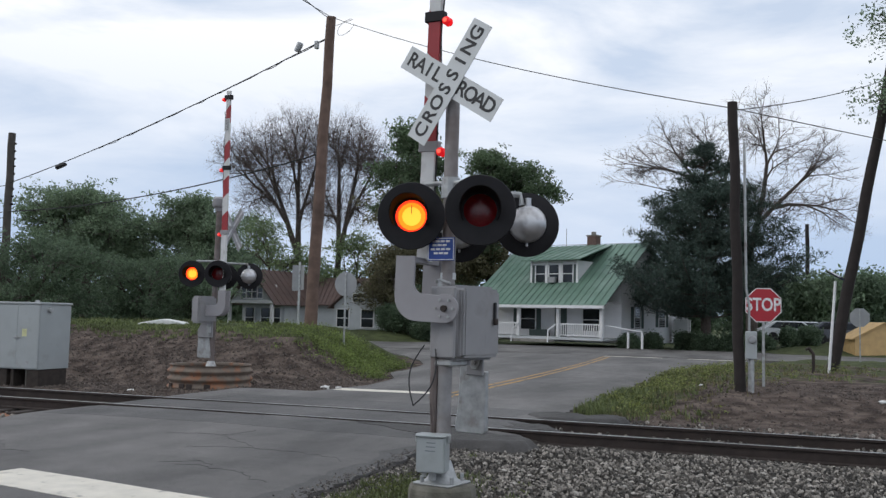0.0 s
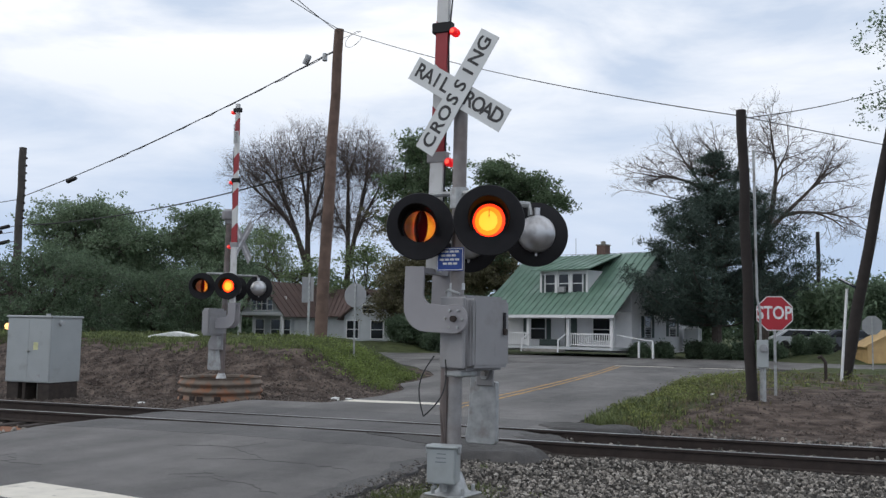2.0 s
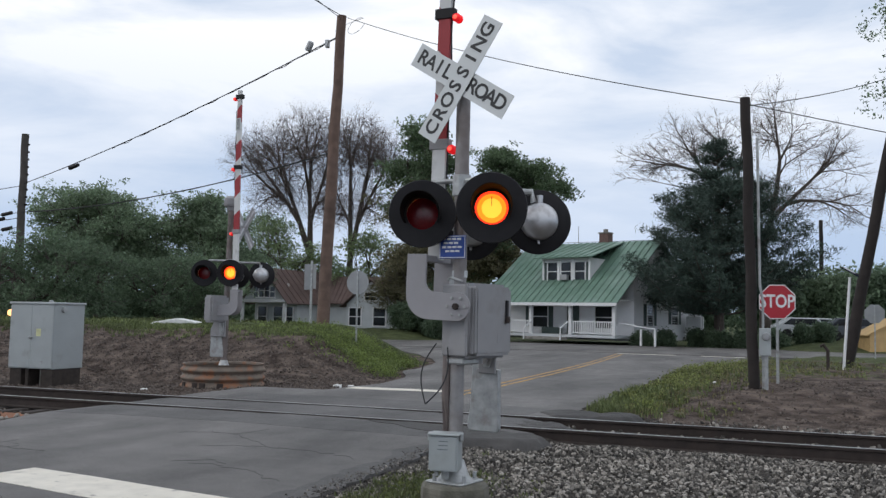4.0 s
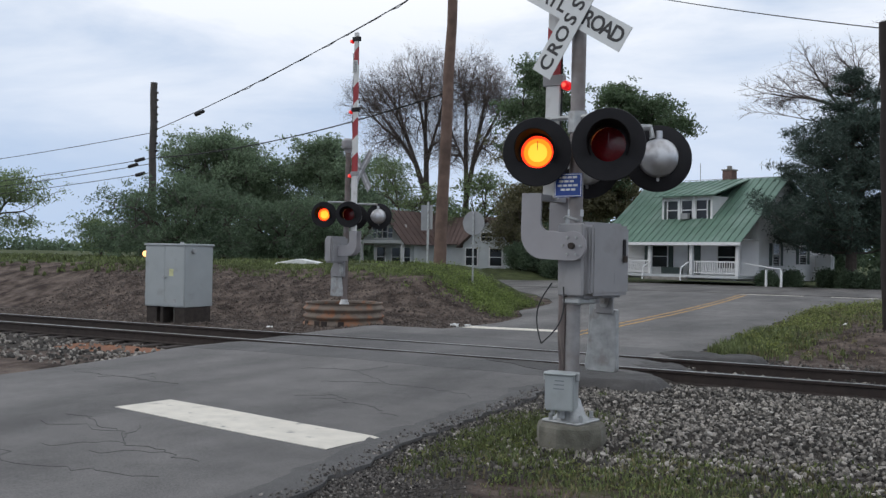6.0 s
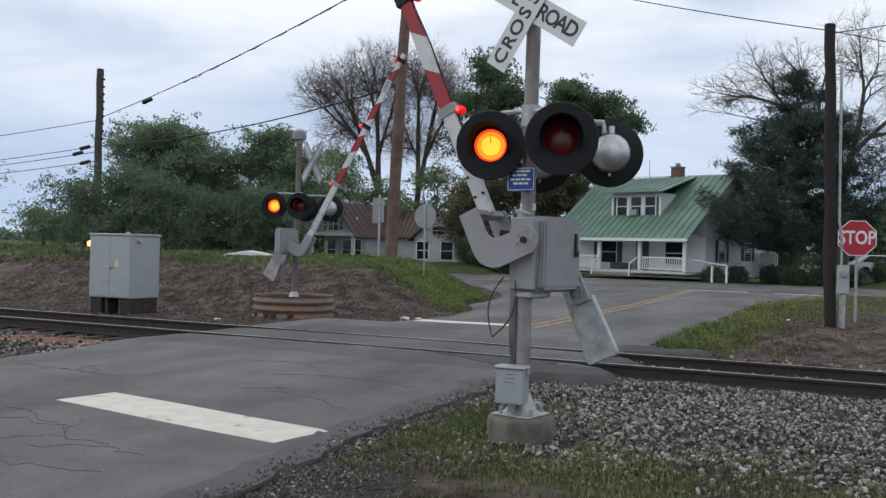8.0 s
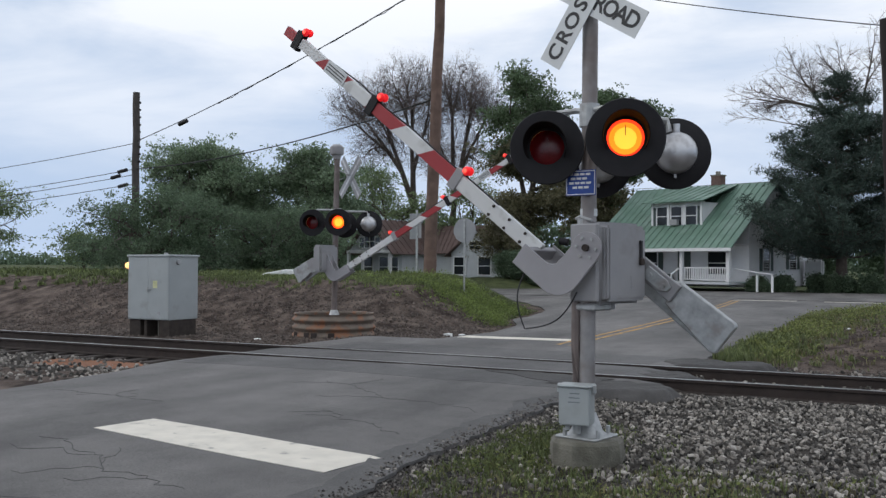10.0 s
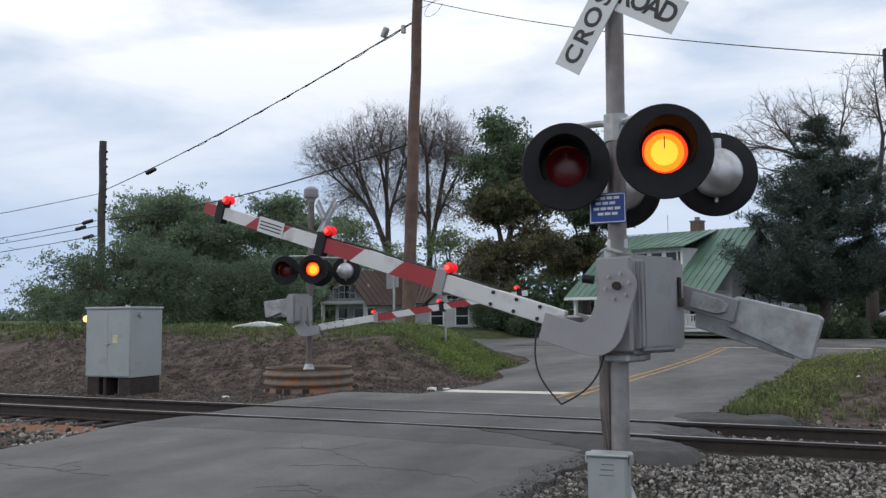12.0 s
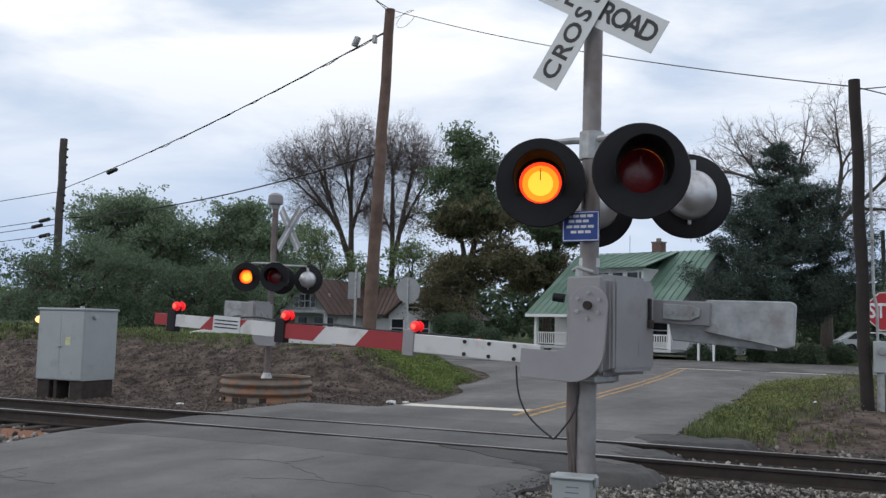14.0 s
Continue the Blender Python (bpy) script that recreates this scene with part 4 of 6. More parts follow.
A_BASE, A_TOP = (-13.45, 17.9, 0.6), (-12.62, 17.24, 12.72)
B_BASE, B_TOP = (2.20, 7.42, -0.2), (2.07, 7.35, 6.28)
C_BASE, C_TOP = (-34.9, 24.3, 0.0), (-34.66, 24.09, 10.75)
D_BASE, D_TOP = (4.62, 18.8, -0.1), (6.55, 18.6, 10.2)


def build_poles():
    a = pole("utility_pole", A_BASE, A_TOP, 0.245, 0.175, POLEWOOD, "tall weathered brown wooden utility pole, leaning slightly")
    part("transformer_can", lathe([(0, 0), (0.11, 0.01), (0.12, 0.06), (0.12, 0.34), (0.09, 0.38), (0, 0.39)], pose(-0.35, -1.1, 10.75, 0, 25, 0), None, 16), SIGNBACK, a, "small grey splice case", smooth=True)
    part("pole_step", box(-0.02, 0.02, -0.23, -0.15, 7.3, 7.34), GALV, a)
    part("clamp", box(0.1, 0.25, -0.6, -0.45, 11.0, 11.3, 0.02), GALV, a)
    b = pole("utility_pole", B_BASE, B_TOP, 0.115, 0.10, DARKPOLE, "short dark tarred pole with a grey meter box")
    part("conduit", tube([(0.19, -0.07, 0.1), (0.185, -0.07, 2.2), (0.13, -0.1, 2.5), (0.10, -0.1, 5.6)], 0.028), GALV, b, "grey conduit", smooth=True)
    mb = part("meter_box", box(0.11, 0.34, -0.16, 0.02, 1.05, 1.62, 0.012), CABINET, b, "pale grey meter box")
    part("meter", lathe([(0, 0.10), (0.07, 0.09), (0.085, 0.02), (0.085, 0)], pose(0.25, -0.16, 1.45, 90), None, 16), SIGNBACK, mb, "round glass meter", smooth=True)
    part("pipe", rod((0.24, -0.08, 0.0), (0.24, -0.08, 1.05), 0.045), GALV, b)
    c = pole("utility_pole", C_BASE, C_TOP, 0.22, 0.18, GREYPOLE, "old grey-brown utility pole with brackets")
    for i in range(9):
        part("insulator", rod((0.2, -0.1, 7.0 + 0.4 * i), (0.42, -0.1, 7.0 + 0.4 * i), 0.06), BLACK, c)
    for z, x in ((6.48, -0.75), (6.18, -1.25), (5.68, -0.7)):
        part("splice_case", rod((x - 0.32, -0.2, z), (x + 0.3, -0.2, z + 0.10), 0.10), BLACK, c, "black cable splice case")
    pole("utility_pole", D_BASE, D_TOP, 0.19, 0.15, DARKPOLE, "dark brown wooden pole leaning to one side")
    pole("utility_pole", (5.9, 68.0, 0), (5.9, 68.0, 10.0), 0.19, 0.15, DARKPOLE, "far dark wooden utility pole")
    # cables
    wire([(C_TOP[0], C_TOP[1], 8.1), (A_TOP[0], A_TOP[1], 12.0)], 0.30, 0.022)
    wire([(-26.9, 21.7, 9.17), (A_TOP[0], A_TOP[1], 11.95)], 0.10, 0.016, "twisted black cable looping below another", 0.05)
    part_w = rod((-30.1, 22.5, 8.50), (-29.5, 22.4, 8.62), 0.11, 0.09)
    tagged(part("splice_case", part_w, BLACK), "black splice case hanging on a cable", "cable fitting")
    wire([(C_TOP[0], C_TOP[1], 6.6), (A_BASE[0] + 0.4, A_BASE[1] - 0.4, 7.6)], 0.45, 0.028)
    wire([A_TOP, (2.07, 7.35, 6.15)], 0.27, 0.012)
    loop = [(-11.6 + 0.42 * math.cos(a) * 1.3, 16.4 - 0.42 * math.cos(a), 11.98 + 0.24 * math.sin(a)) for a in np.arange(0.6, 6.0, 0.3)]
    tagged(part("overhead_cable", tube([(-12.5, 17.1, 12.3)] + loop, 0.008, None, 5), WIRE, smooth=True), "spare loop of thin cable by the pole", "cable", "overhead cables")
    wire([(2.07, 7.35, 6.1), (6.35, 18.6, 9.4)], 0.12, 0.012)
    wire([(2.07, 7.35, 6.15), (14.0, 24.0, 6.6)], 0.05, 0.012)
    wire([A_TOP, (-8.5, -9.0, 11.0)], 0.6, 0.014)
    wire([(A_TOP[0], A_TOP[1], 12.6), (-7.2, -9.0, 11.4)], 0.6, 0.014)
    for z0, z1 in ((8.0, 7.2), (6.6, 5.6), (6.3, 5.2), (5.8, 4.8)):
        wire([(C_TOP[0], C_TOP[1], z0), (-95, 30, z1)], 0.8, 0.02)
    wire([(5.9, 68, 9.0), (-60, 74, 9.2)], 0.6, 0.02)


def octagon(r):
    return [(r * math.cos(radians(22.5 + 45 * k)), r * math.sin(radians(22.5 + 45 * k))) for k in range(8)]


def build_signs():
    x, y, z = 2.66, 8.9, 2.0
    g = height(x, y)
    s = empty("stop_sign", pose(x, y, g), "red octagonal stop sign with white letters on a steel post", "road sign")
    part("post", box(-0.03, 0.03, 0.012, 0.05, -0.2, 2.36 - g, 0.004), GALV, s)
    R = 0.412
    plate = part("sign_plate", prism(octagon(R), -0.004, 0.004), LETTERWHITE, s, at=pose(0, 0, z - g, 0, 0, 2))
    part("red_field", prism(octagon(R - 0.022), -0.0065, -0.0042), SIGNRED, plate)
    words("STOP", 0.36, LETTERWHITE, plate, pose(0, -0.009, -0.0) @ Matrix.Diagonal((0.84, 1, 1.12, 1)))

    def disc_back(name, x, y, z, r, label, flat=False):
        g = height(x, y)
        s = empty(name, pose(x, y, g), label, "road sign")
        part("post", box(-0.025, 0.025, -0.03, 0.0, -0.2, z + r * 0.9 - g), GALV, s)
        part("sign_plate", lathe([(0, 0), (r, 0), (r, 0.006), (0, 0.006)], pose(0, 0.001, z - g, -90), None, 40) if not flat else prism(octagon(r), 0.001, 0.007, None, pose(0, 0, z - g)), SIGNBACK, s, "bare metal back of the sign")
    disc_back("railway_warning_sign", -9.88, 13.5, 2.56, 0.385, "round sign seen from its bare metal back on a thin post")
    disc_back("stop_sign", 6.25, 27.5, 1.95, 0.40, "octagonal sign seen from its grey back on a post", True)
    g = height(-17.0, 23.5)
    s = empty("road_sign", pose(-17.0, 23.5, g), "two pale rectangular sign backs on one post", "road sign")
    part("post", box(-0.05, 0.05, -0.05, 0.0, -0.2, 2.9), GALV, s)
    part("sign_plate", box(-0.34, 0.02, 0.001, 0.01, 1.6, 2.75), SIGNBACK, s, at=pose(0, 0, 0, 0, 0, 18))
    part("sign_plate", box(0.0, 0.28, 0.001, 0.01, 1.65, 2.75), SIGNBACK, s, at=pose(0.02, 0, 0, 0, 0, -25))
    s = empty("solar_beacon_post", pose(4.45, 16.9, height(4.45, 16.9)), "thin white leaning post with a small dark panel", "post")
    part("post", rod((0, 0, -0.2), (0.22, 0, 2.75), 0.04), WHITETRIM, s)
    part("solar_panel", box(-0.26, 0.26, -0.20, 0.20, -0.02, 0.02), PANEL, s, at=pose(0.24, 0, 2.92, 10, 30, 0))
    # stub post near the verge
    s = empty("stub_post", pose(4.0, 16.0, height(4.0, 16.0)), "short dark bent post in the grass", "post")
    part("post", tube([(0, 0, -0.1), (0.0, 0, 0.55), (-0.12, 0, 0.72), (-0.2, 0, 0.66)], 0.05), RUST, s)


def build_cabinet():
    c = empty("signal_cabinet", pose(-14.18, 5.0, -0.32), "pale grey metal signal cabinet on dark footings", "cabinet")
    z0, z1 = 0.43, 2.01
    part("body", box(-0.68, 0.68, -0.50, 0.50, z0, z1 - 0.03, 0.01), CABINET, c, "pale grey sheet metal body")
    part("roof", box(-0.71, 0.71, -0.53, 0.53, z1 - 0.035, z1 + 0.02, 0.012), CABINET, c)
    for x0, x1 in ((-0.66, 0.0), (0.005, 0.66)):
        d = part("door", box(x0, x1, -0.515, -0.50, z0 + 0.03, z1 - 0.06, 0.004), CABINET, c, "flush cabinet door")
        part("hinge", box(x0 if x0 < -.5 else x1 - 0.02, (x0 if x0 < -.5 else x1 - 0.02) + 0.02, -0.525, -0.515, z0 + 0.2, z0 + 0.32), GALV, d)
    part("handle", box(-0.03, 0.03, -0.56, -0.515, z0 + 0.72, z0 + 0.80, 0.008), GALV, c, "steel handle")
    part("handle", rod((-0.06, -0.55, z0 + 0.76), (0.10, -0.55, z0 + 0.76), 0.012), GALV, c)
    part("label", box(0.16, 0.30, -0.519, -0.5155, z0 + 0.78, z0 + 0.96), YELLOWLABEL, c, "pale yellow label")
    part("name_plate", box(0.30, 0.40, -0.519, -0.5155, z0 + 0.12, z0 + 0.20), GALV, c)
    part("side_vent", lathe([(0, 0.07), (0.06, 0.06), (0.075, 0)], pose(0.68, -0.22, z1 - 0.16, 0, 90, 0), None, 16), GALV, c, smooth=True)
    part("lifting_eye", box(0.05, 0.12, -0.05, 0.05, z1 + 0.02, z1 + 0.07, 0.01), GALV, c)
    lampb = part("side_lamp", box(-0.74, -0.68, -0.46, -0.36, z1 - 0.32, z1 - 0.18, 0.01), GALV, c)
    part("lamp_glass", lathe([(0, 0.07), (0.07, 0.05), (0.085, 0)], pose(-0.71, -0.46, z1 - 0.25, 90), None, 14), WARM, lampb, "warm glowing lamp", smooth=True)
    for x0, x1 in ((-0.66, -0.30), (-0.18, -0.08), (0.30, 0.66)):
        part("footing", box(x0, x1, -0.46, 0.46, -0.25, z0, 0.01), TIE, c, "dark timber footing")
    part("conduit", rod((0.1, -0.2, -0.2), (0.1, -0.2, z0), 0.06), CONCRETE, c)


def build_ring():
    r = 0.93
    prof = []
    for i in range(45):
        z = -0.35 + 0.72 * i / 44
        prof.append((r + 0.032 * math.sin(2 * math.pi * (z + 0.35) / 0.18), z))
    prof += [(r - 0.03, 0.37)] + [(r - 0.045 + 0.022 * math.sin(2 * math.pi * (z + 0.35) / 0.18), z) for z in np.arange(0.36, -0.2, -0.045)]
    ring = tagged(part("culvert_ring", lathe(prof, pose(-9.37, 5.45, 0), None, 56), CORRUGATED, smooth=True), "rusty corrugated steel ring round the signal mast", "retaining ring")
    part("fill", lathe([(0, 0.25), (0.5, 0.24), (0.90, 0.20), (0.90, 0.0)], pose(-9.37, 5.45, 0), None, 32), CLOD, ring, "brown earth fill")
    for a in (-96, -84, -120, -60):
        x, y = -9.37 + 0.955 * math.cos(radians(a)), 5.45 + 0.955 * math.sin(radians(a))
        part("rust_plate", box(-0.07, 0.07, -0.012, 0.012, -0.3, -0.03), RUST, ring, at=pose(x, y, 0, 0, 0, a + 90))


build_poles()
build_signs()
build_cabinet()
build_ring()

# ---- houses ----


def window(parent, x, y, z, w, h, shutters=False, panes=2, name="window"):
    """A sash window on a wall that faces local -y."""
    f = bmesh.new()
    t = 0.07
    box(x - w / 2 - t, x + w / 2 + t, y - 0.05, y, z - t, z, 0, f)
    box(x - w / 2 - t, x + w / 2 + t, y - 0.05, y, z + h, z + h + t, 0, f)
    box(x - w / 2 - t, x - w / 2, y - 0.05, y, z, z + h, 0, f)
    box(x + w / 2, x + w / 2 + t, y - 0.05, y, z, z + h, 0, f)
    win = part(name, f, WHITETRIM, parent, "white window frame")
    part("sash_bar", box(x - w / 2, x + w / 2, y - 0.04, y, z + h / 2 - 0.025, z + h / 2 + 0.025), WHITETRIM, win)
    part("pane", box(x - w / 2, x + w / 2, y - 0.015, y - 0.003, z, z + h / 2 - 0.025), GLASS, win)
    part("pane", box(x - w / 2, x + w / 2, y - 0.015, y - 0.003, z + h / 2 + 0.025, z + h), GLASS, win)
    if shutters:
        for s in (-1, 1):
            part("shutter", box(x + s * (w / 2 + 0.26) - 0.17, x + s * (w / 2 + 0.26) + 0.17, y - 0.04, y, z, z + h), SHUTTER, win, "dark green shutter")
    return win


def clapboards(parent, x0, x1, y, z0, z1, material, top=None, step=0.16):
    """Boards one over another on a wall that faces local -y; top(z) gives the two ends under a gable."""
    bm = bmesh.new()
    z = z0
    while z < z1 - 0.02:
        a, b = (x0, x1) if top is None else top(z + step)
        h = min(step, z1 - z)
        if b - a > 0.1:
            v = [bm.verts.new(p) for p in ((a, y - 0.028, z), (b, y - 0.028, z), (b, y - 0.006, z + h), (a, y - 0.006, z + h), (a, y, z), (b, y, z))]
            bm.faces.new((v[0], v[1], v[2], v[3]))
            bm.faces.new((v[4], v[5], v[1], v[0]))
        z += step
    ob = part("siding", bm, material, parent)
    return tagged(ob, kind="stuff")


def roof_plane(parent, corners, material, seams=0, name="roof", label=""):
    """A thick sloping sheet from four corners (eave left, eave right, ridge right, ridge left), with standing seams."""
    c = [Vector(p) for p in corners]
    n = (c[1] - c[0]).cross(c[3] - c[0]).normalized()
    bm = bmesh.new()
    lo, hi = [bm.verts.new(p - n * 0.04) for p in c], [bm.verts.new(p + n * 0.02) for p in c]
    bm.faces.new(hi)
    bm.faces.new(lo[::-1])
    for i in range(4):
        j = (i + 1) % 4
        bm.faces.new((lo[i], lo[j], hi[j], hi[i]))
    bmesh.ops.recalc_face_normals(bm, faces=bm.faces)
    ob = part(name, bm, material, parent, label)
    for k in range(1, seams):
        a, b = c[0].lerp(c[1], k / seams), c[3].lerp(c[2], k / seams)
        s = bmesh.new()
        e = (c[1] - c[0]).normalized() * 0.025
        v = [s.verts.new(p) for p in (a - e + n * .019, a + e + n * .019, b + e + n * .019, b - e + n * .019, a - e + n * .065, a + e + n * .065, b + e + n * .065, b - e + n * .065)]
        for f in ((4, 5, 6, 7), (0, 4, 7, 3), (1, 2, 6, 5), (0, 1, 5, 4), (3, 7, 6, 2)):
            s.faces.new([v[i] for i in f])
        part("standing_seam", s, material, ob)
    return ob


def green_house():
    L, D, PORCH, RIDGE = 9.6, 10.4, 2.3, 5.4
    h = empty("house", pose(-6.45, 41.2, 0.22, 0, 0, -20), "white clapboard house with a green metal roof and a front porch", "house", "houses")
    # local: the front right corner is the origin, x to the front's right, y into the house
    EAVE, TOP = 2.55, 6.4
    slope = (TOP - EAVE) / RIDGE

    def body(x0, x1, y0, y1, z0, z1, name="wall", mt=SIDING):
        return part(name, box(x0, x1, y0, y1, z0, z1), mt, h)
    body(-L, 0, PORCH, D, 0.0, 2.6)
    gab = prism([(PORCH, 2.6), (D, 2.6), (RIDGE, TOP - 0.06), (PORCH, EAVE + slope * PORCH - 0.06)], -L, 0)
    bmesh.ops.transform(gab, matrix=pose(0, 0, 0, 0, 0, 90) @ Matrix.Diagonal((1, -1, 1, 1)) @ Matrix.Identity(4), verts=gab.verts)
    for v in gab.verts:
        v.co = Vector((-abs(v.co.x), abs(v.co.y), v.co.z))
    bmesh.ops.recalc_face_normals(gab, faces=gab.faces)
    part("gable", gab, SIDING, h)
    clapboards(h, -L, 0, PORCH, 0.35, 2.55, SIDING)
    side = part("side_wall", box(0, D - PORCH, -0.02, 0.0, 0.0, 2.6), SIDING, h, at=pose(0.0, PORCH, 0, 0, 0, 90))
    clapboards(side, 0, D - PORCH, -0.02, 0.2, 2.6, SIDING)
    window(side, 2.0, -0.03, 0.95, 0.8, 1.35, True)
    window(side, 5.4, -0.03, 1.05, 0.9, 1.1, True)
    # front wall openings
    window(h, -1.9, PORCH - 0.03, 0.75, 1.5, 1.35)
    window(h, -6.9, PORCH - 0.03, 0.75, 1.3, 1.35, True)
    door = part("door", box(-4.75, -3.85, PORCH - 0.06, PORCH - 0.03, 0.35, 2.4), SHUTTER, h, "dark front door")
    part("door_frame", box(-4.85, -3.75, PORCH - 0.035, PORCH - 0.031, 0.35, 2.5), WHITETRIM, door)
    part("bench", box(-6.2, -4.9, PORCH - 0.8, PORCH - 0.4, 0.35, 0.75), SHUTTER, h)
    # porch
    part("porch_floor", box(-L, 0, 0, PORCH, 0.18, 0.34), SIDING_GREY, h, "grey boarded porch floor")
    part("porch_ceiling", box(-L, 0, 0.05, PORCH, 2.44, 2.50), WHITETRIM, h)
    part("porch_beam", box(-L, 0, 0.03, 0.20, 2.32, 2.52), WHITETRIM, h)
    for x in (-L + 0.12, -6.1, -3.15, -0.12):
        part("porch_post", box(x - 0.11, x + 0.11, 0.04, 0.26, 0.34, 2.34, 0.02), WHITETRIM, h, "white porch post")
    for x0, x1 in ((-3.0, -0.25), (-L + 0.25, -6.25)):
        rail = part("balustrade", box(x0, x1, 0.10, 0.18, 1.10, 1.18), WHITETRIM, h, "white balustrade")
        part("bottom_rail", box(x0, x1, 0.11, 0.17, 0.44, 0.50), WHITETRIM, rail)
        n = int((x1 - x0) / 0.15)
        for k in range(n):
            x = x0 + 0.075 + k * (x1 - x0) / n
            part("baluster", box(x - 0.025, x + 0.025, 0.12, 0.16, 0.5, 1.1), WHITETRIM, rail)
    part("steps", box(-6.0, -3.3, -0.7, 0.0, 0.0, 0.18, 0.02), CONCRETE, h)
    for x in (-6.0, -3.3):
        part("stair_rail", tube([(x, 0.05, 1.1), (x, -0.75, 0.75), (x, -0.8, 0.0)], 0.05), WHITETRIM, h)
    ramp = part("ramp_rail", tube([(0.1, 0.4, 1.1), (1.8, 0.4, 0.85), (2.4, 0.4, 0.8)], 0.035), WHITETRIM, h, "white ramp rail")
    for x in (1.5, 2.4):
        part("rail_post", box(x - 0.05, x + 0.05, 0.35, 0.45, -0.2, 0.75), WHITETRIM, ramp)
    # roof
    o = 0.35
    roof_plane(h, [(-L - o, -0.4, EAVE - 0.4 * slope), (o, -0.4, EAVE - 0.4 * slope), (o, RIDGE, TOP), (-L - o, RIDGE, TOP)], GREENROOF, 22, "roof", "green standing seam metal roof")
    roof_plane(h, [(o, D + 0.4, 2.5), (-L - o, D + 0.4, 2.5), (-L - o, RIDGE, TOP), (o, RIDGE, TOP)], GREENROOF, 22, "roof_back")
    part("fascia", box(-L - o, o, -0.44, -0.41, EAVE - 0.4 * slope - 0.16, EAVE - 0.4 * slope + 0.02), WHITETRIM, h)
    # dormer
    dx0, dx1, dy, dz0, dz1 = -6.2, -2.75, 1.7, 3.62, 5.15
    dorm = part("dormer", box(dx0, dx1, dy, RIDGE - 0.2, dz0 - 0.2, dz1), SIDING, h, "white dormer")
    part("dormer_trim", box(dx0 - 0.08, dx1 + 0.08, dy - 0.06, dy - 0.003, dz0 - 0.15, dz0), WHITETRIM, dorm)
    for x in (dx0, -5.02, -3.93, dx1):
        part("dormer_post", box(x - 0.07, x + 0.07, dy - 0.08, dy - 0.003, dz0, dz1), WHITETRIM, dorm)
    for x in (-5.5, -4.475, -3.45):
        window(dorm, x, dy - 0.01, dz0 + 0.12, 0.72, 1.15)
    part("air_conditioner", box(-4.75, -4.25, dy - 0.35, dy - 0.06, dz0 + 0.12, dz0 + 0.48, 0.02), SIGNBACK, dorm, "window air conditioner")
    for x0 in (-6.15, -3.0):
        part("shutter", box(x0, x0 + 0.2, dy - 0.05, dy - 0.01, dz0 + 0.12, dz0 + 1.27), SHUTTER, dorm)
    roof_plane(dorm, [(dx0 - 0.45, dy - 0.6, dz1 + 0.02), (dx1 + 0.45, dy - 0.6, dz1 + 0.02), (dx1 + 0.45, RIDGE - 0.1, TOP - 0.02), (dx0 - 0.45, RIDGE - 0.1, TOP - 0.02)], GREENROOF, 8, "dormer_roof")
    ch = part("chimney", box(-4.4, -3.75, RIDGE + 0.2, RIDGE + 0.85, 5.2, 7.05), BRICK, h, "brown brick chimney")
    part("chimney_cap", box(-4.45, -3.7, RIDGE + 0.15, RIDGE + 0.9, 7.05, 7.13), CONCRETE, ch)
    part("flue", lathe([(0, 0.25), (0.16, 0.22), (0.16, 0)], pose(-4.08, RIDGE + 0.52, 7.13), None, 12), CONCRETE, ch)
    part("antenna", rod((-5.9, RIDGE, TOP), (-5.9, RIDGE, TOP + 1.2), 0.02), GALV, h)


